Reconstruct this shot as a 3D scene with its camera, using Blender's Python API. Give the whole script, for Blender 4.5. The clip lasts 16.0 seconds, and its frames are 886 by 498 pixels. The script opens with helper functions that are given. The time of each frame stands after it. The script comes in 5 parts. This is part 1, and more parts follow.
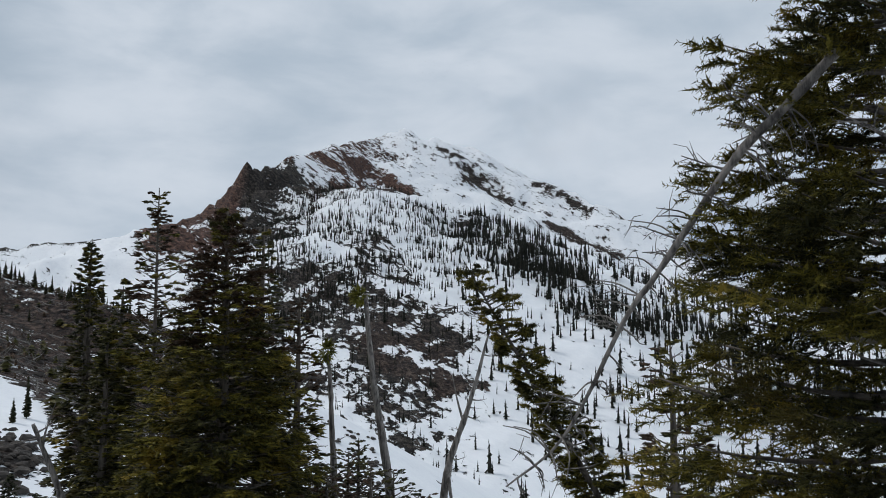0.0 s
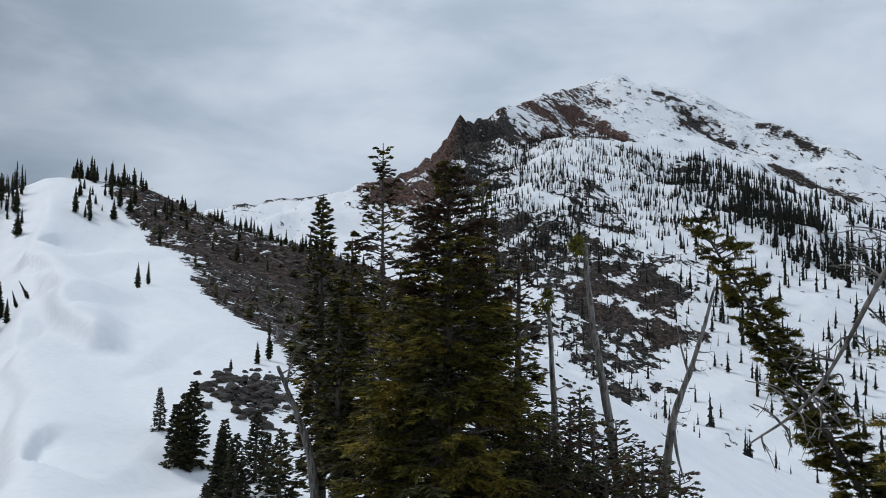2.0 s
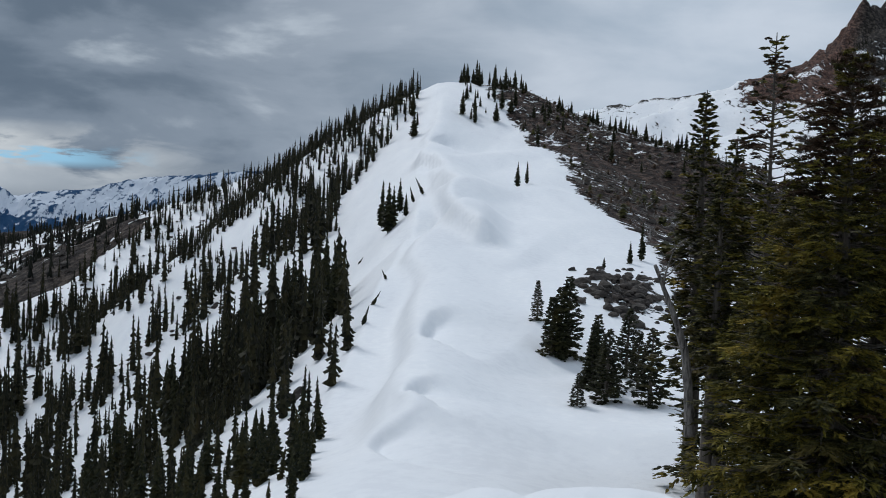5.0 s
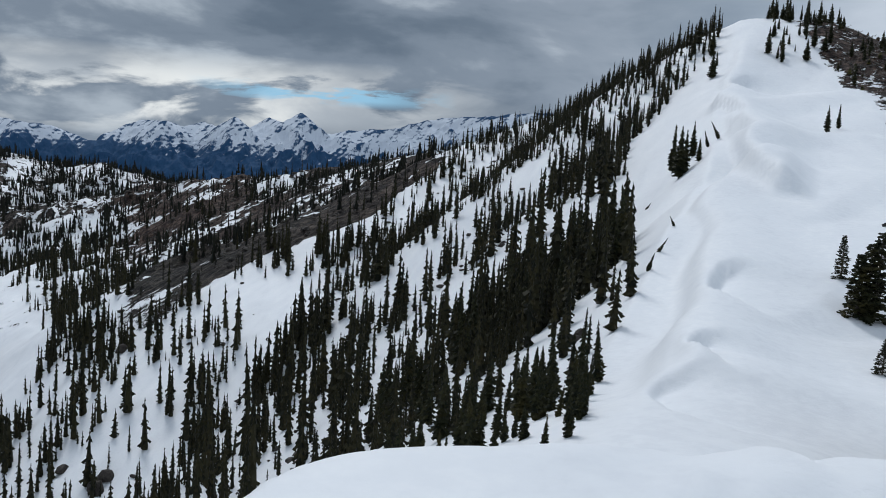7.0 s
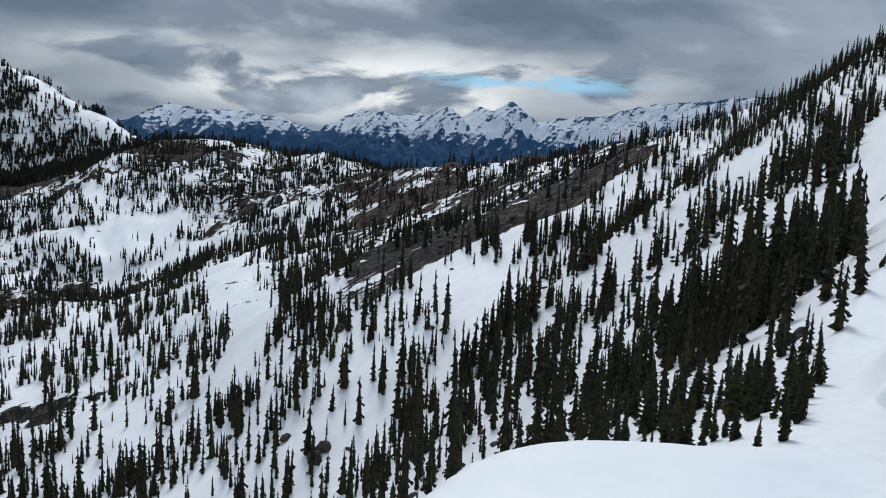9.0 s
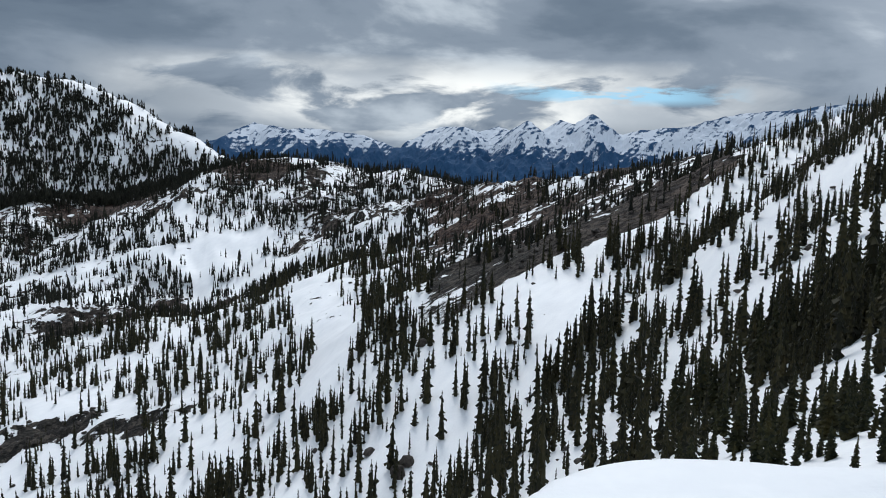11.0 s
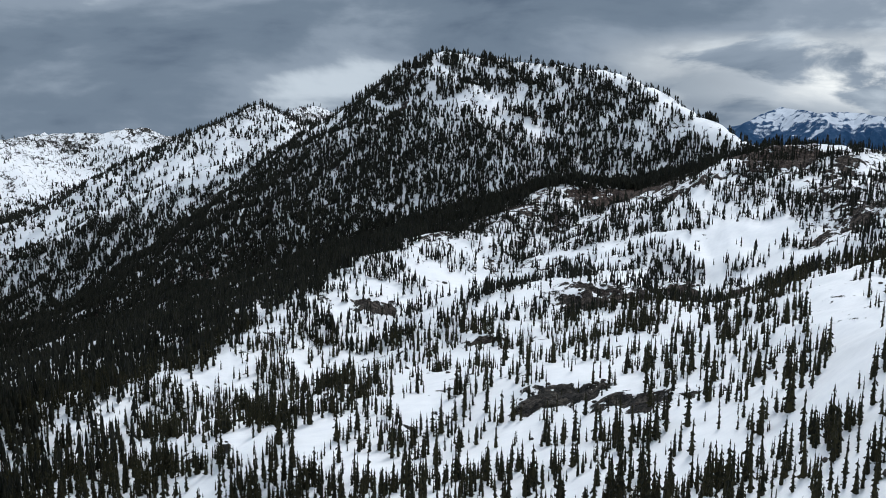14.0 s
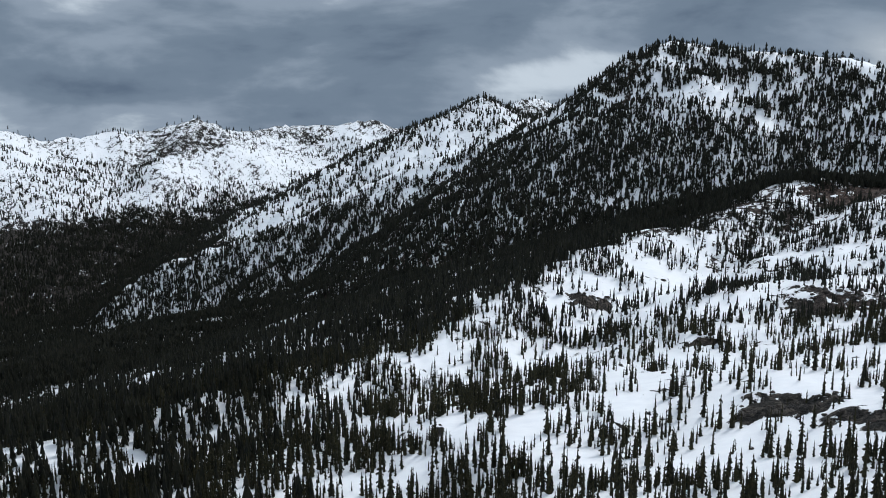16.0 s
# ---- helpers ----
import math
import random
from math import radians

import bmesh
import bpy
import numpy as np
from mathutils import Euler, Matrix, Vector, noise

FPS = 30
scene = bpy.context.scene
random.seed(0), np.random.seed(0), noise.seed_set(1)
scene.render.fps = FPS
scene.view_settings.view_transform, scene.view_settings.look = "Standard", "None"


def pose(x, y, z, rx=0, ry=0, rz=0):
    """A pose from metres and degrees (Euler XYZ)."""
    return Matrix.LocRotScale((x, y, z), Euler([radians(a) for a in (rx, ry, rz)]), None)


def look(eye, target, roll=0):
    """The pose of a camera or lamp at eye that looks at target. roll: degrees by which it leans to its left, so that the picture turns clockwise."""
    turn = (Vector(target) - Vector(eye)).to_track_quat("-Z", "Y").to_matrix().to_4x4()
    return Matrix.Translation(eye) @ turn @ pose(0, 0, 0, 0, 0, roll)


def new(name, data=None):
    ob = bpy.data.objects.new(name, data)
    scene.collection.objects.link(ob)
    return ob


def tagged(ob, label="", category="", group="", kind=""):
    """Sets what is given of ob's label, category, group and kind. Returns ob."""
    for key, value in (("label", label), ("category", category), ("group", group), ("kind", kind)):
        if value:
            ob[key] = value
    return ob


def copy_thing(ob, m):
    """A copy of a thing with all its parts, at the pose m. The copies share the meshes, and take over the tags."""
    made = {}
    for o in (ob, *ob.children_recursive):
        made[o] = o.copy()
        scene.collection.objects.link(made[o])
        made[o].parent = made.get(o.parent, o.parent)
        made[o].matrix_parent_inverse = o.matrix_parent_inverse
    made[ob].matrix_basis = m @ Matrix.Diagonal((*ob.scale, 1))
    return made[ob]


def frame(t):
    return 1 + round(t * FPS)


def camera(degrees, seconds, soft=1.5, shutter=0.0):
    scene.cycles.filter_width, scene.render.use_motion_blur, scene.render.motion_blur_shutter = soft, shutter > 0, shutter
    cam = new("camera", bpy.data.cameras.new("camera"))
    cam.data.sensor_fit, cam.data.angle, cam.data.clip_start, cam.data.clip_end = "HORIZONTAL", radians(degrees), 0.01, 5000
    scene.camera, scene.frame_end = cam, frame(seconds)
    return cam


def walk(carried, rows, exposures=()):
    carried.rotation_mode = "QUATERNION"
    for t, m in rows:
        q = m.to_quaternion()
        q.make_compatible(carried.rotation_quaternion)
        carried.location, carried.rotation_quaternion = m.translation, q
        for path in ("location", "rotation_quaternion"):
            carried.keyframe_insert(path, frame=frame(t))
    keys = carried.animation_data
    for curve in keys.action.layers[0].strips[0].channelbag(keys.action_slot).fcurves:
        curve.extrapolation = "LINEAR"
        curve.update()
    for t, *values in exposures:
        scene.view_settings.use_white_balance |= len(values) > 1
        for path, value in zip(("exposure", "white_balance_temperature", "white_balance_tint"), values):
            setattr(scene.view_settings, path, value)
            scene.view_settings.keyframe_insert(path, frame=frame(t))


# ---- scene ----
# ---------------- camera ----------------
cam = camera(53.07, 16.0, soft=0.95)
PATH = [
    (0.0, pose(0.100, 0.066, 1.624, 97.91, 0.07, 0.01)),
    (0.5, pose(0.096, 0.074, 1.628, 98.66, -0.02, 0.96)),
    (1.0, pose(0.055, 0.084, 1.625, 97.22, -0.35, 4.09)),
    (1.5, pose(0.018, 0.109, 1.630, 95.34, -0.50, 8.37)),
    (2.0, pose(-0.019, 0.123, 1.631, 94.60, -0.61, 13.72)),
    (2.5, pose(-0.037, 0.097, 1.626, 92.97, -0.88, 17.65)),
    (3.0, pose(-0.052, 0.037, 1.605, 92.08, -1.16, 21.76)),
    (3.5, pose(-0.053, 0.010, 1.577, 91.08, -1.44, 25.21)),
    (6.0, pose(-0.140, 0.003, 1.557, 84.94, -3.25, 46.74)),
    (6.5, pose(-0.115, -0.021, 1.552, 83.73, -3.50, 51.42)),
    (7.0, pose(-0.089, -0.040, 1.559, 82.87, -3.72, 55.79)),
    (7.5, pose(-0.001, -0.083, 1.586, 82.24, -3.39, 60.84)),
    (8.0, pose(0.028, -0.098, 1.611, 81.66, -3.32, 65.19)),
    (8.5, pose(0.008, -0.088, 1.603, 81.39, -3.13, 67.89)),
    (11.0, pose(-0.010, -0.067, 1.600, 82.07, -1.74, 74.30)),
    (11.5, pose(-0.014, -0.053, 1.599, 82.04, -1.46, 79.96)),
    (12.0, pose(0.007, -0.045, 1.599, 81.91, -0.84, 87.08)),
    (12.5, pose(0.012, -0.035, 1.599, 81.48, -0.29, 93.11)),
    (13.0, pose(0.021, -0.025, 1.600, 81.26, -0.31, 97.34)),
    (13.5, pose(0.028, -0.016, 1.603, 80.86, -0.53, 101.80)),
    (14.0, pose(0.026, -0.010, 1.605, 80.53, -0.49, 106.84)),
    (14.5, pose(0.024, -0.006, 1.605, 80.27, -0.53, 110.54)),
    (15.0, pose(0.034, 0.001, 1.606, 80.06, -0.49, 114.53)),
    (15.5, pose(0.044, 0.006, 1.607, 79.92, -0.17, 118.48)),
    (16.0, pose(0.049, 0.008, 1.608, 79.99, -0.08, 120.90)),
]
EXPOSURES = [(0.0, -0.08, 6420, 10), (1.5, -0.08, 6300, 10), (3.5, -0.16, 6230, 10), (6.0, -0.18, 6220, 10), (8.5, -0.05, 6240, 10), (11.0, 0.18, 6340, 10), (12.5, 0.26, 6390, 10), (16.0, 0.26, 6310, 10)]
walk(cam, PATH, EXPOSURES)


# ---------------- light ----------------
EYE_Z = 1.6


def srgb(*c):
    return tuple((v / 12.92 if v <= 0.04045 else ((v + 0.055) / 1.055) ** 2.4) for v in c) + (1.0,)


def link(tree, a, b):
    tree.links.new(a, b)


def node(tree, kind, **inputs):
    n = tree.nodes.new(kind)
    for key, value in inputs.items():
        n.inputs[key].default_value = value
    return n


def maths(tree, op, a, b=None, c=None):
    n = tree.nodes.new("ShaderNodeMath")
    n.operation = op
    for i, v in enumerate((a, b, c)):
        if v is None:
            continue
        if isinstance(v, (int, float)):
            n.inputs[i].default_value = v
        else:
            tree.links.new(v, n.inputs[i])
    return n.outputs[0]


def ramp(tree, fac, stops, smooth=True):
    n = tree.nodes.new("ShaderNodeValToRGB")
    n.color_ramp.interpolation = "EASE" if smooth else "LINEAR"
    el = n.color_ramp.elements
    while len(el) < len(stops):
        el.new(0.5)
    for e, (p, col) in zip(el, stops):
        e.position = p
        e.color = col if len(col) == 4 else (*col, 1)
    tree.links.new(fac, n.inputs[0])
    return n.outputs[0]


def noise_tex(tree, vec, scale, detail=5.0, rough=0.55, distort=0.0):
    n = tree.nodes.new("ShaderNodeTexNoise")
    n.inputs["Scale"].default_value = scale
    n.inputs["Detail"].default_value = detail
    n.inputs["Roughness"].default_value = rough
    n.inputs["Distortion"].default_value = distort
    if vec is not None:
        tree.links.new(vec, n.inputs["Vector"])
    return n.outputs["Fac"]


def mix(tree, fac, a, b):
    n = tree.nodes.new("ShaderNodeMix")
    n.data_type = "RGBA"
    for sock, v in ((n.inputs[0], fac), (n.inputs[6], a), (n.inputs[7], b)):
        if isinstance(v, (int, float)):
            sock.default_value = v
        elif isinstance(v, tuple):
            sock.default_value = v if len(v) == 4 else (*v, 1)
        else:
            tree.links.new(v, sock)
    return n.outputs[2]


SUN_AZ, SUN_EL = 75.0, 48.0      # degrees left of +y, degrees up


def build_world():
    world = bpy.data.worlds.new("sky")
    scene.world = world
    world.use_nodes = True
    t = world.node_tree
    t.nodes.clear()
    out = t.nodes.new("ShaderNodeOutputWorld")
    bg = t.nodes.new("ShaderNodeBackground")
    link(t, bg.outputs[0], out.inputs[0])
    coord = t.nodes.new("ShaderNodeTexCoord").outputs["Generated"]
    sep = t.nodes.new("ShaderNodeSeparateXYZ")
    link(t, coord, sep.inputs[0])
    x, y, z = sep.outputs
    # the cloud deck overhead, laid on a plane, and its billows seen side on
    zz = maths(t, "ADD", maths(t, "ABSOLUTE", z), 0.22)
    comb = t.nodes.new("ShaderNodeCombineXYZ")
    link(t, maths(t, "DIVIDE", x, zz), comb.inputs[0])
    link(t, maths(t, "DIVIDE", y, zz), comb.inputs[1])
    flat = comb.outputs[0]
    az = maths(t, "ARCTAN2", maths(t, "MULTIPLY", x, -1.0), y)
    round_ = t.nodes.new("ShaderNodeCombineXYZ")
    link(t, az, round_.inputs[0])
    link(t, maths(t, "MULTIPLY", z, 2.7), round_.inputs[1])
    side_on = round_.outputs[0]

    def hump(v, centre, half):
        return maths(t, "SMOOTH_MIN", 1.0, maths(t, "MAXIMUM", 0.0, maths(t, "MULTIPLY", 1.6, maths(t, "SUBTRACT", 1.0, maths(t, "MULTIPLY", maths(t, "ABSOLUTE", maths(t, "SUBTRACT", v, centre)), 1.0 / half)))), 0.2)

    deck = noise_tex(t, flat, 0.55, 4.0, 0.5, 0.4)
    billow = noise_tex(t, side_on, 4.2, 8.0, 0.53, 0.25)
    fac = maths(t, "ADD", maths(t, "MULTIPLY", deck, 0.34), maths(t, "MULTIPLY", billow, 0.66))
    # bright veil to the north, heavier and darker deck round to the west and south
    side = maths(t, "ADD", maths(t, "MULTIPLY", x, -0.94), maths(t, "MULTIPLY", y, -0.34))
    side = maths(t, "MULTIPLY_ADD", side, 0.5, 0.5)
    veil = mix(t, ramp(t, fac, [(0.36, (0, 0, 0)), (0.62, (1, 1, 1))]), srgb(0.615, 0.665, 0.715), srgb(0.73, 0.76, 0.795))
    dark = ramp(t, fac, [(0.35, srgb(0.285, 0.335, 0.395)), (0.45, srgb(0.360, 0.410, 0.463)), (0.54, srgb(0.448, 0.492, 0.54)), (0.63, srgb(0.63, 0.665, 0.695))])
    cloud = mix(t, ramp(t, side, [(0.50, (0, 0, 0)), (0.84, (1, 1, 1))]), veil, dark)
    sky = t.nodes.new("ShaderNodeTexSky")
    sky.sky_type = "NISHITA"
    sky.sun_disc = False
    sky.sun_elevation = radians(SUN_EL)
    sky.sun_rotation = radians(-SUN_AZ)
    lifted = t.nodes.new("ShaderNodeVectorMath")
    lifted.operation = "MULTIPLY_ADD"
    link(t, coord, lifted.inputs[0])
    lifted.inputs[1].default_value = (-1, -1, 1)
    lifted.inputs[2].default_value = (0, 0, 0.45)
    link(t, lifted.outputs[0], sky.inputs["Vector"])
    scale = t.nodes.new("ShaderNodeVectorMath")
    scale.operation = "SCALE"
    link(t, sky.outputs[0], scale.inputs[0])
    scale.inputs["Scale"].default_value = 0.15
    # low over the western range the deck breaks: sunlit cream cloud and strips of blue
    low = maths(t, "MULTIPLY", hump(z, 0.028, 0.048), hump(az, radians(74), radians(24)))
    cream = ramp(t, noise_tex(t, side_on, 7.5, 8.0, 0.55, 0.5), [(0.42, (0, 0, 0)), (0.54, (0.92, 0.92, 0.92))])
    cloud = mix(t, maths(t, "MULTIPLY", low, cream), cloud, mix(t, ramp(t, billow, [(0.40, (0, 0, 0)), (0.60, (1, 1, 1))]), srgb(0.66, 0.685, 0.705), srgb(0.86, 0.865, 0.85)))
    strip = maths(t, "MULTIPLY", hump(z, 0.040, 0.014), hump(az, radians(63.5), radians(8.5)))
    wide = t.nodes.new("ShaderNodeMapping")
    wide.inputs["Location"].default_value = (0.35, 0.2, 0.0)
    wide.inputs["Scale"].default_value = (1.0, 2.0, 1.0)
    link(t, side_on, wide.inputs[0])
    torn = ramp(t, noise_tex(t, wide.outputs[0], 11.0, 7.0, 0.58, 0.3), [(0.49, (0, 0, 0)), (0.60, (0.95, 0.95, 0.95))])
    lit = mix(t, maths(t, "MULTIPLY", strip, torn), cloud, mix(t, 0.5, scale.outputs[0], srgb(0.62, 0.83, 0.88)))
    link(t, lit, bg.inputs[0])
    bg.inputs[1].default_value = WORLD_STRENGTH


WORLD_STRENGTH = 1.32
build_world()
sun_data = bpy.data.lights.new("sun", "SUN")
sun_data.energy = 1.8
sun_data.angle = radians(18)
sun_data.color = (1.0, 0.985, 0.96)
sun = new("sun", sun_data)
_a, _e = radians(SUN_AZ), radians(SUN_EL)
sun.matrix_world = look((0, 0, 0), (math.sin(_a) * math.cos(_e), -math.cos(_a) * math.cos(_e), -math.sin(_e)))
sun.location = (0, 0, 400)

# ---------------- land form ----------------
RNG = np.random.RandomState(7)


def lattice(ix, iy, seed):
    h = (ix.astype(np.int64) * 374761393 + iy.astype(np.int64) * 668265263 + seed * 1442695041) & 0x7FFFFFFF
    h = ((h ^ (h >> 13)) * 1274126177) & 0x7FFFFFFF
    return ((h ^ (h >> 16)) & 0xFFFF) / 65535.0


def vnoise(x, y, seed=0):
    ix, iy = np.floor(x), np.floor(y)
    fx, fy = x - ix, y - iy
    fx, fy = fx * fx * fx * (fx * (fx * 6 - 15) + 10), fy * fy * fy * (fy * (fy * 6 - 15) + 10)
    a, b = lattice(ix, iy, seed), lattice(ix + 1, iy, seed)
    c, d = lattice(ix, iy + 1, seed), lattice(ix + 1, iy + 1, seed)
    return (a + (b - a) * fx) * (1 - fy) + (c + (d - c) * fx) * fy


def fbm(x, y, size, octaves=4, seed=0, gain=0.5):
    out, amp, tot = 0.0, 1.0, 0.0
    f = 1.0 / size
    for o in range(octaves):
        c, s = math.cos(0.6 * o + seed), math.sin(0.6 * o + seed)
        out = out + amp * (vnoise((c * x - s * y) * f, (s * x + c * y) * f, seed * 17 + o) - 0.5)
        tot += amp
        amp *= gain
        f *= 2.03
    return out / tot * 2.0


def ridged(x, y, size, octaves=4, seed=0):
    out, amp, tot = 0.0, 1.0, 0.0
    f = 1.0 / size
    for o in range(octaves):
        c, s = math.cos(0.9 * o + seed), math.sin(0.9 * o + seed)
        n = vnoise((c * x - s * y) * f, (s * x + c * y) * f, seed * 13 + o)
        out = out + amp * (1 - np.abs(2 * n - 1) * 2)
        tot += amp
        amp *= 0.5
        f *= 2.1
    return out / tot


def smooth01(v, lo, hi):
    u = np.clip((v - lo) / (hi - lo), 0, 1)
    return u * u * (3 - 2 * u)


def polar(az, d):
    a = np.radians(az)
    return -np.sin(a) * d, np.cos(a) * d


# Each ridge: its crest as (azimuth, distance, height), then the slopes of its two sides
# (left side of the crest as one walks along it, then right side).
RIDGES = {
    "own": ([(190, 160, -9), (196, 60, -2.5), (200, 6, -0.3), (39, 5, -0.9), (39, 14, -2.9), (39, 28, -4.3), (38, 50, -4.5), (36.9, 78, -0.4), (37.2, 105, 4.4), (38.2, 150, 13.5), (37.3, 203, 29.5)],
            0.85, 0.5),
    "shoulder": ([(37.3, 203, 29.5), (33.5, 192, 28.3), (30.3, 178, 22.5), (27, 168, 18.6), (22.5, 156, 14.2), (18, 155, 6), (12, 160, -18)],
                 0.55, 0.55),
    "apron": ([(8, 18, -3.8), (19, 26, -4.3), (26, 38, -4.5), (26.5, 58, -1.4), (29, 80, 1.4), (31.5, 105, 5.0), (30.5, 150, 13), (29.5, 172, 18)], 0.16, 0.42),
    "spur_head": ([(37.3, 203, 29.5), (39.6, 222, 27.5), (43.2, 262, 20.5), (46.5, 310, 12.8)], 0.88, 0.45),
    "spur": ([(46.5, 310, 12.8), (49.2, 350, 6.2), (53.4, 420, 0.0), (58.8, 500, -9), (65, 580, -27), (70, 640, -37), (72.7, 690, -46), (78, 770, -66)], 0.44, 0.45),
    "west_hill": ([(70, 770, -55), (73, 810, -54), (76.5, 860, -44), (80.9, 930, -41), (83, 955, -30), (86.5, 1000, -49), (92, 1030, -74), (99, 990, -88), (106, 850, -115), (113.6, 660, -132), (121, 490, -143), (131, 440, -143), (140, 420, -146), (155, 380, -150)],
                  0.34, 0.34),
    "wooded": ([(84, 1120, -70), (87, 1180, -50), (90.4, 1270, -20), (92.5, 1320, 4), (93.9, 1350, 28), (96, 1380, 45), (98.3, 1400, 56), (101, 1400, 65), (103.9, 1400, 79), (105.6, 1400, 87), (106.6, 1400, 89), (107.4, 1405, 79), (109, 1410, 54), (111.3, 1430, 20), (113.9, 1450, -26), (117.2, 1500, -78), (120.7, 1560, -102), (124.2, 1600, -136), (127.7, 1600, -184), (131.1, 1600, -228), (138, 1650, -285)],
               0.70, 0.70),
    "cone": ([(124, 2000, -120), (122.8, 2000, -87), (120.7, 2000, -49), (118.4, 2000, 5), (116.4, 2050, -40), (112, 2100, -70)], 0.5, 0.5),
    "white_peak": ([(119, 2950, -110), (117, 2900, -58), (115.8, 2900, -8), (115, 2950, -14), (113.9, 2950, -34), (110, 3000, -90)], 0.5, 0.5),
    "snowy_left": ([(170, 2500, -150), (158, 2600, -60), (150, 2650, -70), (147.2, 2700, -99), (145.9, 2700, -152), (143.4, 2800, -120), (139.5, 2900, -105), (136.5, 2900, -80), (133.8, 3000, -118), (131, 3200, -108), (128.9, 3200, -100), (125.4, 3200, -88), (122, 3300, -140)],
                   0.42, 0.42),
    "snowy_spur": ([(136.5, 2900, -80), (138.5, 2500, -190), (140, 2150, -330)], 0.5, 0.5),
    "snowy_spur_b": ([(147, 2700, -99), (149, 2350, -200), (150, 1950, -330)], 0.5, 0.5),
    "buttress": ([(17.3, 915, 60), (16.3, 940, 128), (15.9, 960, 155), (14.6, 1010, 190), (13.5, 1050, 214), (13.25, 1062, 226), (12.7, 1080, 259), (12.1, 1090, 254), (11.5, 1100, 261), (10.3, 1130, 266), (9.9, 1180, 285)], 1.7, 1.5),
    "peak_left": ([(10.4, 1180, 262), (10.1, 1250, 308), (8.3, 1350, 347), (5, 1600, 428)], 1.0, 1.0),
    "peak": ([(5, 1600, 428), (2.8, 1700, 481), (1.6, 1720, 456), (0.3, 1800, 482), (-2.5, 1800, 464), (-4.3, 1750, 422), (-6.5, 1650, 358), (-9.8, 1550, 293), (-12.9, 1450, 215), (-14.3, 1400, 190), (-20, 1350, 120), (-32, 1300, 30)],
             0.62, 0.62),
    "rim": ([(11, 1035, 200), (9.7, 1040, 222), (6.8, 1000, 203), (3.9, 980, 206), (0.9, 960, 190), (-2.4, 950, 172), (-5, 930, 140), (-7.9, 905, 111), (-11.4, 885, 86), (-13.2, 880, 80), (-18, 850, 45), (-26, 800, 10), (-40, 800, -20)],
            0.43, 0.43),
    "back_left": ([(38, 2300, 222), (30, 2300, 268), (26.7, 2200, 286), (25, 2200, 291), (22.8, 2200, 304), (20.5, 2200, 319), (18.7, 2200, 323), (14, 2300, 332)], 0.45, 0.45),
    "east": ([(-12, 3100, 200), (-18, 3000, 235), (-24, 3000, 262), (-30, 3000, 240), (-42, 3000, 260), (-60, 2800, 200), (-90, 2500, 260), (-140, 2300, 180), (-170, 2400, 60)], 0.45, 0.45),
}
# valley floors: (azimuth, distance, height)
FLOOR = [(0, 260, -100), (-20, 300, -90), (16, 290, -70), (-10, 460, -70), (55, 150, -62), (62, 210, -76), (75, 230, -60), (80, 260, -68), (80, 360, -74), (85, 420, -117), (92, 200, -90), (92, 260, -97), (92, 330, -104), (98, 230, -100), (98, 320, -112), (104, 220, -106), (104, 320, -122), (112, 300, -124), (70, 430, -92), (98, 620, -128), (128, 280, -140),
         (112, 1000, -215), (130, 1150, -300), (140, 1850, -410), (62, 2500, -360), (62, 4200, -420), (20, 1600, 20), (0, 3500, 60), (180, 300, -130), (225, 600, -190), (270, 300, -100), (300, 900, -140), (180, 3000, -300)]


def crest_drop(x, y, crest, left, right, soft=14.0):
    """Height of one ridge's sides at x, y, the distance from its crest, and on which side."""
    best = np.full(x.shape, 1e18)
    side = np.zeros(x.shape)
    hgt = np.full(x.shape, -1e9)
    pts = [(*polar(a, d), z) for a, d, z in crest]
    for (ax, ay, az_), (bx, by, bz) in zip(pts[:-1], pts[1:]):
        ex, ey = bx - ax, by - ay
        ln = math.hypot(ex, ey)
        u = np.clip(((x - ax) * ex + (y - ay) * ey) / ln ** 2, 0, 1)
        dx, dy = x - ax - u * ex, y - ay - u * ey
        d = np.sqrt(dx * dx + dy * dy) + 1e-6
        cross = (ex * dy - ey * dx) / (ln * d)
        lf = right + (left - right) * (0.5 + 0.5 * np.clip(3 * cross, -1, 1))
        hgt = np.maximum(hgt, az_ + u * (bz - az_) - lf * (np.sqrt(d * d + soft * soft) - soft))
        m = d < best
        best = np.where(m, d, best)
        side = np.where(m, cross, side)
    return hgt, best, side


# wind hollows along the crest: azimuth of the sharp left rim, distance, half length, width, depth
SCOOPS = [(41.2, 20, 2.4, 2.6, 0.50), (39.3, 25.5, 2.3, 2.6, 0.65), (38.5, 37, 3.2, 2.8, 0.80), (38.2, 146, 9, 5, 1.6)]
SCARP = [(38.2, 118, 0), (37.9, 97, 0), (37.2, 76, 0), (36.6, 66, 0), (35.2, 62, 0), (33.3, 62, 0)]
ROUND = {"own": 4.0, "shoulder": 8.0, "apron": 8.0, "buttress": 3.0, "rim": 10.0, "wooded": 6.0}


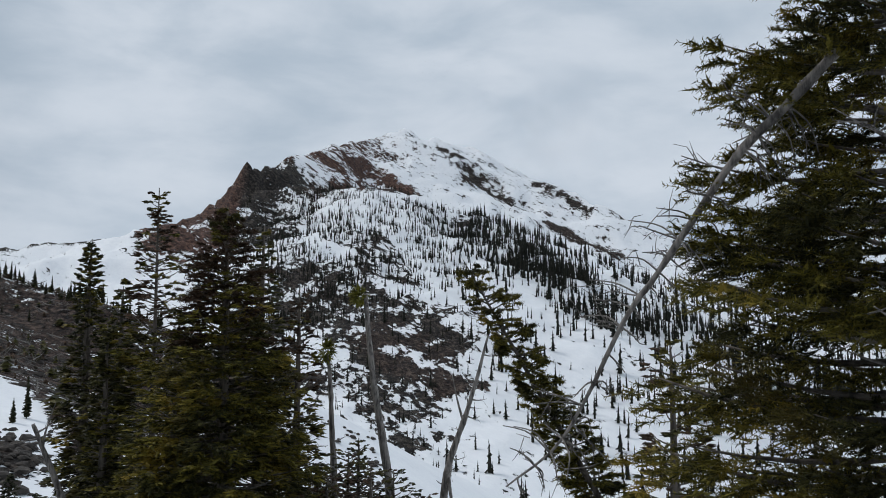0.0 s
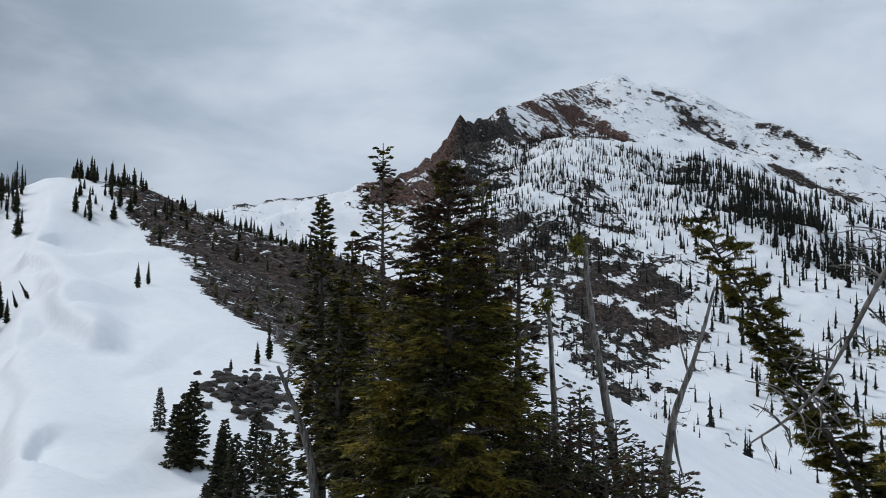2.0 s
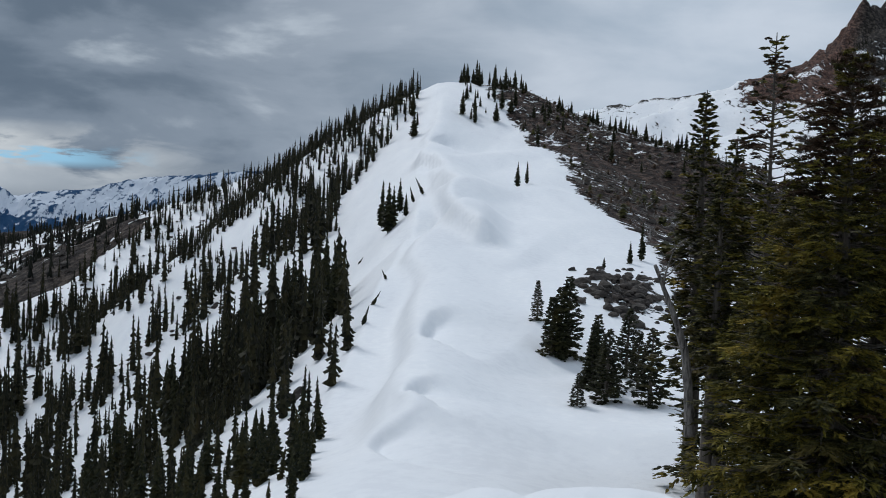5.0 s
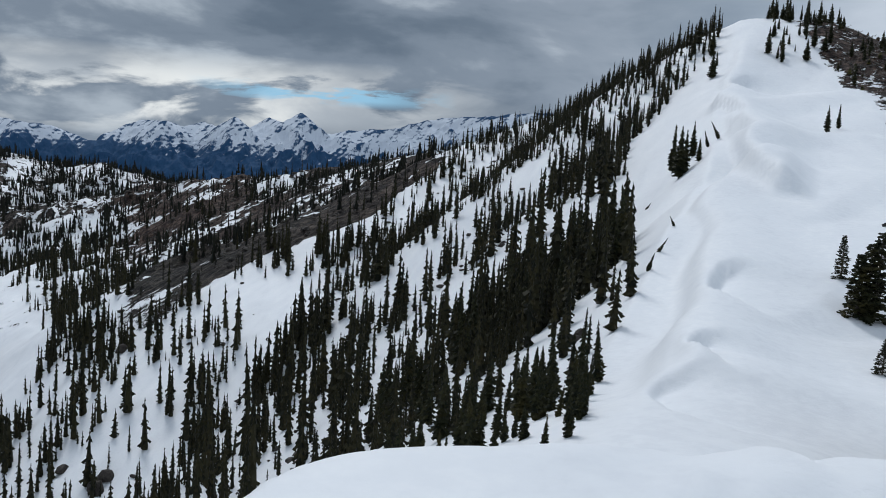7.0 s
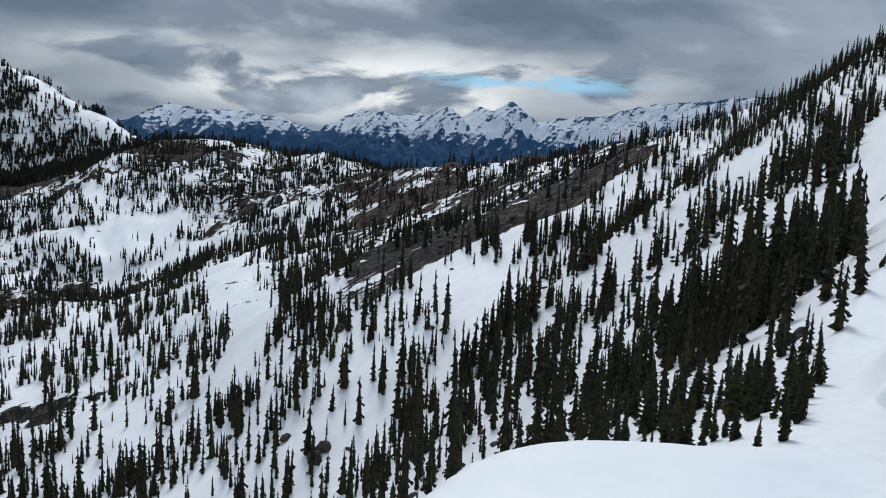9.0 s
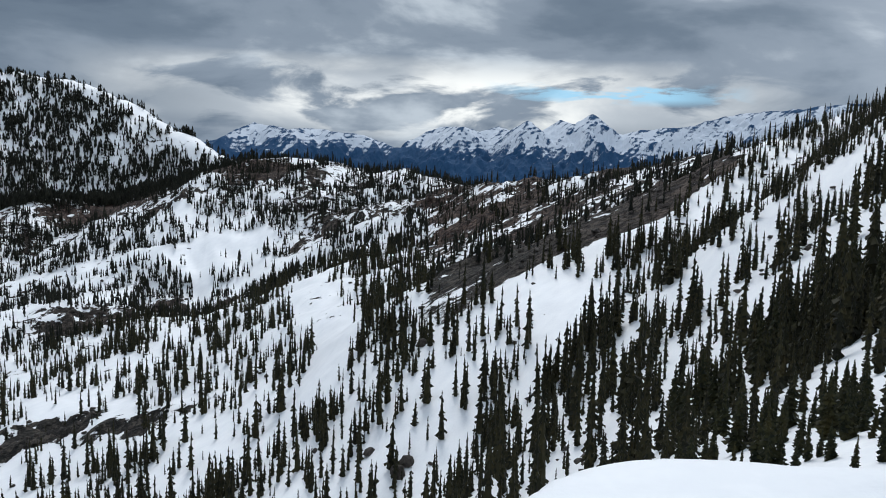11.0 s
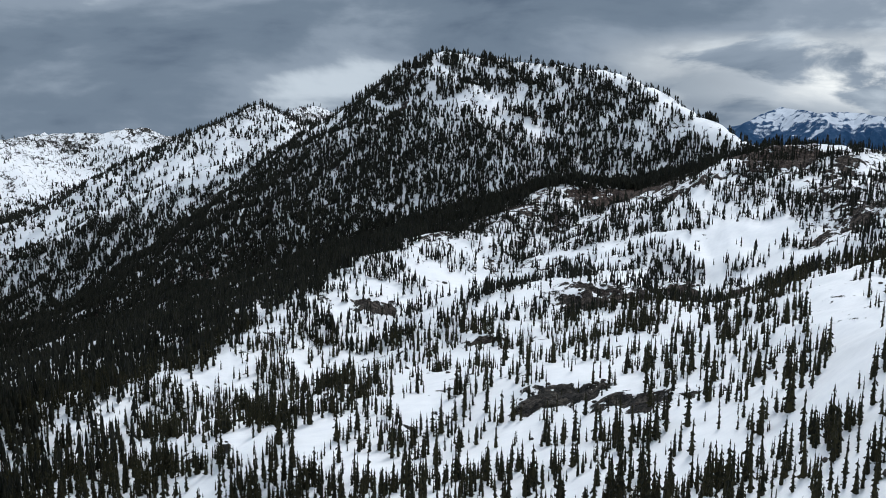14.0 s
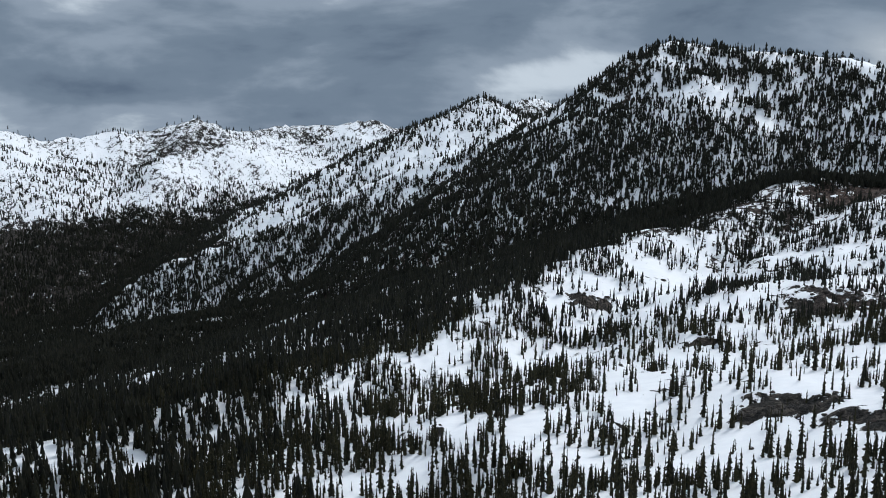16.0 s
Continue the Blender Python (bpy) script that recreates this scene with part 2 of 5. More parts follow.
def land(x, y, fine=True):
    """Height of the snow and rock at x, y, with how rough the place is."""
    x, y = np.asarray(x, float), np.asarray(y, float)
    r = np.hypot(x, y)
    wob = np.clip((r - 120) / 600, 0, 1)
    wx = x + wob * 26 * fbm(x, y, 140, 3, 3)
    wy = y + wob * 26 * fbm(x, y, 140, 3, 4)
    num, den = 0.0, 0.0
    for a, d, z in FLOOR:
        px, py = polar(a, d)
        w = 1.0 / (((x - px) ** 2 + (y - py) ** 2) / (0.35 * d) ** 2 + 0.04) ** 1.6
        num, den = num + w * z, den + w
    layers = [num / den + 4 * fbm(x, y, 90, 3, 9) * wob]
    own = None
    for name, (crest, l, rr) in RIDGES.items():
        near = name in ("own", "shoulder", "apron")
        straight = near or name in ("buttress", "wooded")
        hgt, d, side = crest_drop(x if straight else wx, y if straight else wy, crest, l, rr, ROUND.get(name, 12.0))
        if not near:
            hgt = hgt + np.clip(d / 60, 0, 1) * 0.07 * np.clip(r, 0, 1500) * 0.3 * (ridged(x, y, 57, 4, 5) - 0.35) * 0.35
        if name == "own":
            own = (hgt, d, side)
            off_left = np.clip(d * side, 0, None)
        elif near:
            hgt = hgt - 0.9 * np.clip(off_left - 3, 0, None)
        layers.append(hgt)
    k = np.clip(0.006 * r, 0.35, 9.0)
    st = np.stack(layers)
    top = st.max(0)
    h = top + k * np.log(np.exp(np.clip((st - top) / k, -40, 0)).sum(0))
    h = h - k * 0.35
    # the bowl falls away evenly below the near bench
    az = np.degrees(np.arctan2(-x, y))
    h = h - 17 * np.exp(-((az - 94) / 15) ** 4 - ((r - 262) / 82) ** 4) + 13 * np.exp(-((az - 88) / 9) ** 4 - ((r - 510) / 80) ** 4)
    # the flat top of the drift on which one stands, with its rounded lip
    a = np.degrees(np.arctan2(-x, y))
    reach = np.interp(a, [-15, 20, 27, 36, 45, 50, 55, 60, 64, 67, 70, 75, 81, 95], [3.4, 5.2, 5.4, 5.15, 4.9, 4.72, 4.6, 4.5, 4.3, 4.05, 3.65, 3.0, 2.2, 1.6])
    mound = -0.004 * r - np.clip(r - reach, 0, None) ** 1.4 * 0.75
    kk = 0.22
    m2 = np.maximum(h, mound)
    h = np.where(r < 40, m2 + kk * np.log(np.exp((h - m2) / kk) + np.exp((mound - m2) / kk)) - 0.05, h)
    # the wind lip along the crest: a scooped edge that breaks off on the left
    cd = own[1] * np.sign(own[2])
    along = np.clip((r - 18) / 12, 0, 1) * np.clip((190 - r) / 40, 0, 1) * np.clip(1 - np.abs(a - 38) / 40, 0, 1)
    edge = 1.6 + 2.6 * fbm(r * 1.0, 0 * r + 3.3, 22, 3, 21)
    lip = 1 / (1 + np.exp(-np.clip((cd - edge) / 0.22, -40, 40)))
    h = h + along * (0.9 * np.exp(-((cd - edge + 1.2) / 3.2) ** 2) * (1 - lip) - 0.9 * lip * np.exp(-np.clip(cd - edge, 0, None) / 5.0) * np.clip(0.65 + 1.5 * fbm(r, 0 * r, 15, 2, 23), 0, 1.4))
    h = h + ledge_at(x, y)[0]
    for pa, pd, half, wide, deep in SCOOPS:
        px, py = polar(pa, pd)
        ra = math.radians(pa)
        u = -(x - px) * math.sin(ra) + (y - py) * math.cos(ra)
        v = (x - px) * math.cos(ra) + (y - py) * math.sin(ra) - 0.35 * u * u / half + 0.25 * fbm(x, y, 1.5, 2, 93)
        h = h - deep * np.exp(-(u / half) ** 4) / (1 + np.exp(-np.clip(v / 0.07, -40, 40))) * np.exp(-np.clip(v, 0, None) / wide)
    # the long curved scarp of wind-packed snow
    _, sd, ss = crest_drop(x, y, SCARP, 0.0, 0.0)
    v = sd * np.sign(ss) + 0.9 * fbm(x, y, 7, 3, 94)
    along = smooth01(a, 32.6, 35.0) * (1 - smooth01(r, 108, 122)) * smooth01(r, 50, 58) * (1 - smooth01(a, 41, 43))
    h = h + 2.1 * along * (0.75 + 0.6 * fbm(x, y, 16, 2, 96)) / (1 + np.exp(-np.clip(v / 0.28, -40, 40))) * np.exp(-np.clip(v, 0, None) / 7.0)
    # a low drift across the foot of the ridge
    h = h + 0.45 * np.exp(-((r - 24.3 - 0.05 * (a - 30)) / 1.9) ** 2) * smooth01(a, 14, 22) * (1 - smooth01(a, 38.6, 40.5))
    if fine:
        crag = np.clip((r - 330) / 200, 0, 1) * 3.2 * (ridged(x, y, 34, 4, 37) - 0.35)
        h = h + np.exp(-((a - 12.6) / 4.2) ** 4 - ((r - 1040) / 130) ** 4) * (11 * (ridged(x, y, 48, 4, 38) - 0.35) + 8 * (ridged(x, y, 17, 3, 40) - 0.35))
        h = h + crag + np.clip((r - 650) / 200, 0, 1) * (1 - np.clip((r - 1900) / 200, 0, 1)) * np.where(y > 0.9 * np.abs(x), 1.0, 0.25) * 9.0 * (ridged(x, y, 85, 4, 39) - 0.35)
        rough = smooth01(50 - a, 0, 14) * (1 - smooth01(r, 6, 9)) * smooth01(a, 5, 20)
        h = h + rough * (0.12 * fbm(x, y, 0.55, 3, 97) + 0.10 * fbm(x, y, 1.6, 2, 98))
        n = fbm(x, y, 9, 4, 31) * 0.10 * np.clip(r / 20, 0.15, 1)
        n = n + fbm(x, y, 60, 5, 33) * np.clip((r - 90) / 260, 0, 1) * 5.0
        n = n + (ridged(x, y, 150, 5, 35) - 0.35) * np.clip((r - 700) / 600, 0, 1) * 12.0
        h = h + n
    return h


# low rock steps: (azimuth, distance, half length, height, depth of the face)
LEDGES = [(96.3, 592, 34, 8, 22), (110.9, 620, 18, 6, 9), (98.8, 345, 21, 4.5, 6), (93.9, 318, 16, 4.5, 7), (90.0, 310, 12, 4, 6.5), (91.4, 640, 14, 7, 18), (88.3, 622, 13, 7, 13), (80.0, 727, 40, 9, 10), (91.0, 880, 34, 8, 9), (75, 660, 30, 8, 8), (83, 800, 30, 7, 8), (71.5, 300, 14, 6, 5), (122, 330, 10, 4, 3), (104, 500, 15, 6, 5)]


def ledge_at(x, y):
    """Extra height and bareness of the rock steps."""
    up, rock = 0.0 * x, 0.0 * x
    wob = fbm(x, y, 16, 4, 91, 0.6)
    for a, d, ln, hgt, deep in LEDGES:
        px, py = polar(a, d)
        ra = math.radians(a)
        v = -(x - px) * math.sin(ra) + (y - py) * math.cos(ra) + min(deep, 10) * 2.6 * wob
        u = (x - px) * math.cos(ra) + (y - py) * math.sin(ra)
        along = np.exp(-(u / ln) ** 4)
        step = 1 / (1 + np.exp(-np.clip(v / (0.35 * min(deep, 9)), -30, 30)))
        up = up + hgt * along * step * np.exp(-np.clip(v, 0, None) / (5.0 * deep))
        rock = np.maximum(rock, along * np.exp(-((v + 0.1 * deep) / (1.05 * deep)) ** 4) * np.clip(0.86 + 0.7 * fbm(x, y, 9, 3, 90), 0, 1.1))
    return up, rock


def ground_z(x, y):
    return float(land(np.array([x]), np.array([y]))[0])

# ---------------- materials ----------------
def material(name):
    m = bpy.data.materials.new(name)
    m.use_nodes = True
    t = m.node_tree
    return m, t, t.nodes["Principled BSDF"]


def bump(t, bsdf, height, strength, distance, after=None):
    b = t.nodes.new("ShaderNodeBump")
    b.inputs["Strength"].default_value = strength
    b.inputs["Distance"].default_value = distance
    link(t, height, b.inputs["Height"])
    if after is not None:
        link(t, after, b.inputs["Normal"])
    link(t, b.outputs[0], bsdf.inputs["Normal"])
    return b.outputs[0]


def attribute(t, name):
    n = t.nodes.new("ShaderNodeAttribute")
    n.attribute_name = name
    return n.outputs["Fac"]


def ground_material():
    m, t, b = material("snow_and_rock")
    pos = t.nodes.new("ShaderNodeNewGeometry").outputs["Position"]
    bare, warm, dirt, fine_scale = (attribute(t, n) for n in ("bare", "warm", "dirt", "near"))
    # snow that lies in patches between the stones, at two sizes
    # the beds of rock dip to the east, and stone and snow alternate along them
    beds = t.nodes.new("ShaderNodeMapping")
    beds.vector_type = "TEXTURE"
    beds.inputs["Rotation"].default_value = (0.12, 0.60, 0.0)
    beds.inputs["Scale"].default_value = (1.25, 1.25, 0.50)
    link(t, pos, beds.inputs[0])
    bed = beds.outputs[0]
    far_n = maths(t, "ADD", maths(t, "MULTIPLY", noise_tex(t, bed, 0.050, 5.0, 0.62, 0.3), 0.50), maths(t, "MULTIPLY", noise_tex(t, bed, 0.19, 6.0, 0.66, 0.2), 0.50))
    near_n = maths(t, "ADD", maths(t, "MULTIPLY", noise_tex(t, bed, 0.28, 6.0, 0.62), 0.5), maths(t, "MULTIPLY", noise_tex(t, bed, 1.1, 6.0, 0.66), 0.5))
    n = maths(t, "ADD", maths(t, "MULTIPLY", near_n, fine_scale), maths(t, "MULTIPLY", far_n, maths(t, "SUBTRACT", 1.0, fine_scale)))
    cover = maths(t, "ADD", bare, maths(t, "MULTIPLY", maths(t, "SUBTRACT", n, 0.50), 4.4))
    mask = ramp(t, cover, [(0.47, (0, 0, 0)), (0.53, (1, 1, 1))])
    # rock
    vor = t.nodes.new("ShaderNodeTexVoronoi")
    vor.inputs["Scale"].default_value = 0.45
    link(t, pos, vor.inputs["Vector"])
    rn = maths(t, "ADD", maths(t, "MULTIPLY", noise_tex(t, bed, 0.8, 8.0, 0.70), fine_scale), maths(t, "MULTIPLY", noise_tex(t, bed, 0.26, 8.0, 0.76), maths(t, "SUBTRACT", 1.0, fine_scale)))
    grey = ramp(t, rn, [(0.43, (0.003, 0.003, 0.003)), (0.50, (0.014, 0.0125, 0.011)), (0.58, (0.082, 0.070, 0.059))])
    red = ramp(t, rn, [(0.39, (0.012, 0.007, 0.006)), (0.50, (0.085, 0.043, 0.032)), (0.62, (0.21, 0.118, 0.085))])
    lichen = ramp(t, noise_tex(t, pos, 0.11, 4.0, 0.6), [(0.5, (0, 0, 0)), (0.7, (0.5, 0.5, 0.5))])
    grey = mix(t, lichen, grey, (0.030, 0.028, 0.021))
    rock = mix(t, warm, grey, red)
    # snow: slightly grey old crust with melt marks
    drift = t.nodes.new("ShaderNodeMapping")
    drift.vector_type = "TEXTURE"
    drift.inputs["Rotation"].default_value = (0, 0, 0.65)
    drift.inputs["Scale"].default_value = (1.0, 3.4, 1.0)
    link(t, pos, drift.inputs[0])
    sn = maths(t, "ADD", maths(t, "MULTIPLY", noise_tex(t, drift.outputs[0], 0.30, 6.0, 0.62, 0.3), 0.6), maths(t, "MULTIPLY", noise_tex(t, pos, 2.6, 4.0, 0.6), 0.4))
    snow = ramp(t, sn, [(0.36, (0.74, 0.76, 0.79)), (0.50, (0.79, 0.81, 0.835)), (0.64, (0.84, 0.855, 0.87))])
    grit = ramp(t, noise_tex(t, pos, 7.0, 6.0, 0.75), [(0.50, (0, 0, 0)), (0.66, (1, 1, 1))])
    snow = mix(t, maths(t, "MULTIPLY", grit, maths(t, "MULTIPLY", dirt, 0.75)), snow, (0.16, 0.14, 0.12))
    link(t, mix(t, mask, snow, rock), b.inputs["Base Color"])
    link(t, ramp(t, mask, [(0, (0.62, 0.62, 0.62)), (1, (0.88, 0.88, 0.88))]), b.inputs["Roughness"])
    b.inputs["Specular IOR Level"].default_value = 0.25
    # relief: stones stand proud of the snow, wind ripples on the crust
    stone = maths(t, "MULTIPLY", mask, maths(t, "ADD", maths(t, "MULTIPLY", rn, 1.6), maths(t, "MULTIPLY", vor.outputs["Distance"], 0.8)))
    stretch = t.nodes.new("ShaderNodeMapping")
    stretch.inputs["Rotation"].default_value = (0, 0, 0.65)
    stretch.inputs["Scale"].default_value = (1.0, 0.35, 1.0)
    link(t, pos, stretch.inputs[0])
    crust = maths(t, "ADD", maths(t, "MULTIPLY", noise_tex(t, stretch.outputs[0], 0.9, 5.0, 0.55), 0.22), maths(t, "MULTIPLY", noise_tex(t, pos, 9.0, 5.0, 0.62), 0.022))
    crags = maths(t, "MULTIPLY", mask, noise_tex(t, pos, 0.13, 6.0, 0.6, 0.4))
    b0 = bump(t, b, crags, 0.9, 7.0)
    b1 = bump(t, b, stone, 0.8, 1.2, b0)
    bump(t, b, crust, 0.45, 0.6, b1)
    return m


def needle_material(name, dark, light, tip, hue_spread=0.25):
    m, t, b = material(name)
    geo = t.nodes.new("ShaderNodeNewGeometry")
    per = geo.outputs["Random Per Island"]
    n = noise_tex(t, geo.outputs["Position"], 1.1, 4.0, 0.6)
    base = mix(t, ramp(t, per, [(0.0, (0, 0, 0)), (1.0, (1, 1, 1))]), dark, light)
    tips = ramp(t, n, [(0.52, (0, 0, 0)), (0.72, (hue_spread, hue_spread, hue_spread))])
    link(t, mix(t, tips, base, tip), b.inputs["Base Color"])
    b.inputs["Roughness"].default_value = 0.62
    b.inputs["Specular IOR Level"].default_value = 0.12
    return m


def bark_material(name, dark, light, scale=14.0):
    m, t, b = material(name)
    co = t.nodes.new("ShaderNodeTexCoord").outputs["Object"]
    st = t.nodes.new("ShaderNodeMapping")
    st.inputs["Scale"].default_value = (1, 1, 0.16)
    link(t, co, st.inputs[0])
    n = noise_tex(t, st.outputs[0], scale, 7.0, 0.65)
    blot = noise_tex(t, co, 2.1, 4.0, 0.6)
    col = ramp(t, n, [(0.32, dark), (0.62, light)])
    link(t, mix(t, ramp(t, blot, [(0.5, (0, 0, 0)), (0.7, (0.6, 0.6, 0.6))]), col, tuple(0.5 * v for v in dark)), b.inputs["Base Color"])
    b.inputs["Roughness"].default_value = 0.85
    bump(t, b, n, 0.7, 0.02)
    return m


def stone_material():
    m, t, b = material("grey_brown_stone")
    geo = t.nodes.new("ShaderNodeNewGeometry")
    n = noise_tex(t, geo.outputs["Position"], 1.6, 6.0, 0.68)
    col = ramp(t, n, [(0.34, (0.010, 0.009, 0.008)), (0.52, (0.036, 0.031, 0.027)), (0.70, (0.10, 0.088, 0.074))])
    link(t, mix(t, maths(t, "MULTIPLY", geo.outputs["Random Per Island"], 0.5), col, (0.040, 0.027, 0.020)), b.inputs["Base Color"])
    b.inputs["Roughness"].default_value = 0.9
    bump(t, b, n, 0.6, 0.15)
    return m


MAT_GROUND = ground_material()
MAT_STONE = stone_material()
MAT_NEEDLE_FAR = needle_material("far_needles", (0.006, 0.0075, 0.0055), (0.018, 0.0185, 0.012), (0.040, 0.033, 0.018), 0.55)
MAT_NEEDLE_SLOPE = needle_material("slope_fir_needles", (0.008, 0.009, 0.005), (0.029, 0.027, 0.012), (0.062, 0.049, 0.019), 0.6)
MAT_NEEDLE_SMALL = needle_material("small_fir_needles", (0.010, 0.013, 0.007), (0.034, 0.034, 0.014), (0.070, 0.056, 0.018), 0.5)
MAT_NEEDLE = needle_material("fir_needles", (0.028, 0.029, 0.008), (0.165, 0.137, 0.023), (0.31, 0.215, 0.034), 0.8)
MAT_NEEDLE_DARK = needle_material("dark_fir_needles", (0.014, 0.016, 0.007), (0.068, 0.062, 0.018), (0.14, 0.102, 0.026), 0.6)
MAT_NEEDLE_BROWN = needle_material("browning_needles", (0.030, 0.019, 0.012), (0.075, 0.045, 0.026), (0.11, 0.065, 0.03), 0.5)
MAT_NEEDLE_LIME = needle_material("yellow_green_needles", (0.06, 0.064, 0.015), (0.17, 0.16, 0.026), (0.26, 0.22, 0.034), 0.6)
MAT_BARK = bark_material("grey_brown_bark", (0.035, 0.028, 0.022), (0.13, 0.11, 0.09))
MAT_DEADWOOD = bark_material("weathered_deadwood", (0.030, 0.026, 0.023), (0.225, 0.205, 0.185), 22.0)

# ---------------- the ground ----------------
def smooth(v, lo, hi):
    u = np.clip((v - lo) / (hi - lo), 0, 1)
    return u * u * (3 - 2 * u)


def near_crest(x, y, name):
    return crest_drop(x, y, *RIDGES[name])


# rock bands on the mountain: how red, half width, and their line as (azimuth, distance)
ROCK_BANDS = [(0.1, 8, [(0.4, 1645), (-1.2, 1612), (-2.1, 1584)]), (0.15, 17, [(-2.5, 1562), (-3.2, 1540), (-4.3, 1526)]), (0.2, 19, [(-7.0, 1436), (-8.3, 1423), (-10.1, 1395), (-11.1, 1370)]),
              (0.1, 11, [(-6.2, 1640), (-8.3, 1584), (-9.4, 1528)]), (0.9, 17, [(4.9, 1425), (3.5, 1393), (2.4, 1352)]), (0.9, 15, [(8.4, 1305), (7.2, 1310), (6.4, 1300)]), (0.8, 13, [(5.4, 955), (3.7, 985), (2.2, 985)]),
              (0.1, 34, [(9.8, 700), (6.7, 654), (3.8, 611), (0.9, 558)]), (0.05, 24, [(8.4, 600), (4.5, 545), (1.5, 500)]), (0.1, 14, [(-1, 905), (-3.4, 860), (-5.4, 830)]), (0.25, 20, [(3.6, 555), (1.0, 522), (-0.9, 492)]), (0.05, 14, [(2.6, 470), (1.6, 431)]),
              (0.0, 16, [(27, 2195), (23, 2190), (21.2, 2180)]), (0.0, 12, [(20.8, 2175), (18, 2170)])]


def near_line(x, y, line):
    best = np.full(np.shape(x), 1e9)
    pts = [polar(a, d) for a, d in line]
    for (ax, ay), (bx, by) in zip(pts[:-1], pts[1:]):
        ex, ey = bx - ax, by - ay
        u = np.clip(((x - ax) * ex + (y - ay) * ey) / (ex * ex + ey * ey), 0, 1)
        best = np.minimum(best, np.hypot(x - ax - u * ex, y - ay - u * ey))
    return best


def spur_rock(x, y, r, a, ds):
    """The wide bare top of the spur."""
    start = 268 - 2.0 * np.clip(a - 58, 0, 14) + 34 * fbm(x, y, 55, 3, 46)
    return smooth(r, start - 6, start + 8) * smooth(a, 53, 57) * (1 - smooth(a, 74, 77)) * (1 - smooth(r, 760, 860))


def bareness(x, y, slope):
    """How little snow lies at x, y; and how reddish the rock is there."""
    r = np.hypot(x, y)
    a = np.degrees(np.arctan2(-x, y))
    deep_snow = -1.6 * (1 - smooth(r, 190, 330))
    bare = 0.0 * r + 0.95 * smooth(slope, 0.75, 1.5) * smooth(r, 250, 500)
    warm = 0.12 + 0.4 * fbm(x, y, 260, 3, 41)
    # rocky side of the next rise
    edge = np.interp(r, [20, 34, 48, 70, 105, 140, 185, 205], [4, 10, 23, 24.5, 29.5, 31, 35.2, 36.5])
    rocky = smooth(edge - a, -0.6, 1.6) * smooth(r, 32, 44) * (1 - smooth(r, 230, 280)) * smooth(a, 7, 13)
    bare = np.maximum(bare, rocky * (0.76 + 0.5 * fbm(x, y, 14, 3, 43)))
    small = np.exp(-(((a - 25.3) / 2.1) ** 2 + ((r - 50) / 3.8) ** 2))
    bare = np.maximum(bare, 1.0 * small * (0.8 + 0.8 * fbm(x, y, 5, 3, 44)))
    # crest of the spur and its ledges
    hs, ds, ss = near_crest(x, y, "spur")
    band = spur_rock(x, y, r, a, ds)
    bare = np.maximum(bare, band * (0.74 + 0.9 * fbm(x, y, 30, 4, 45)))
    warm = np.where(band > 0.3, warm + 0.12, warm)
    hw, dw, sw = near_crest(x, y, "west_hill")
    band2 = np.exp(-((dw - 60) / 60) ** 2) * (sw > -1e9) * smooth(a, 66, 72) * (1 - smooth(a, 96, 104)) * smooth(r, 560, 700)
    bare = np.maximum(bare, band2 * (0.66 + 0.9 * fbm(x, y, 60, 4, 47)))
    # ledges across the bowl
    led = 0.55 * fbm(x * 0.5 + y * 0.2, y, 60, 4, 49) + 0.39
    bowl = smooth(a, 62, 80) * (1 - smooth(a, 128, 140)) * smooth(r, 180, 260) * (1 - smooth(r, 1000, 1100))
    bare = np.maximum(bare, bowl * smooth(led, 0.42, 0.75) * 0.75)
    bare = np.maximum(bare, 0.95 * ledge_at(x, y)[1])
    # the mountain: dark buttress, broken bands, the reddish faces under the summit
    dp = np.minimum(near_crest(x, y, "peak")[1], near_crest(x, y, "peak_left")[1])
    db = near_crest(x, y, "buttress")[1]
    but = np.exp(-(db / 155) ** 2) * smooth(a, 7.8, 10.5) * (1 - smooth(a, 18.5, 20)) * smooth(r, 700, 800) * (1 - smooth(r, 1230, 1330))
    bare = np.maximum(bare, but * (0.84 + 0.7 * fbm(x, y, 50, 4, 58)))
    warm = np.where(but > 0.3, 0.05 + 0.9 * smooth(a + 0.8 * fbm(x, y, 40, 3, 56), 12.7, 13.5), warm)
    top = np.exp(-(dp / 200) ** 2) * (a < 11) * smooth(r, 1180, 1300)
    bare = np.maximum(bare, top * (0.0 + 0.45 * ridged(x * 0.5, y, 60, 3, 51) + 0.42 * smooth(a, 3.4, 5.4)))
    warm = np.where(top > 0.3, warm + 0.7 * smooth(a, 1.5, 4), warm)
    hr, dr, sr = near_crest(x, y, "rim")
    rim = np.exp(-(dr / 38) ** 2) * smooth(a, 1, 3) * (1 - smooth(a, 11, 14))
    bare = np.maximum(bare, rim * (0.80 + 0.6 * fbm(x, y, 30, 3, 59)))
    slabs = smooth(a - 0.012 * (r - 480), -2.0, 0.8) * (1 - smooth(a, 14, 18)) * smooth(r, 380, 470) * (1 - smooth(r, 760, 860))
    bare = np.maximum(bare, slabs * np.minimum(0.30 + 0.8 * fbm(x, y, 40, 4, 53), 0.62))
    warm = np.where(slabs > 0.5, 0.10, warm)
    for red, width, line in ROCK_BANDS:
        d = near_line(x, y, line)
        m = np.exp(-((d + 0.7 * width * fbm(x, y, 2.2 * width, 3, 60)) / width) ** 4)
        bare = np.maximum(bare, m * (np.where(r > 1200, 0.86, 0.66) + 0.6 * fbm(x, y, 20, 4, 62)))
        warm = np.where(m > 0.3, red, warm)
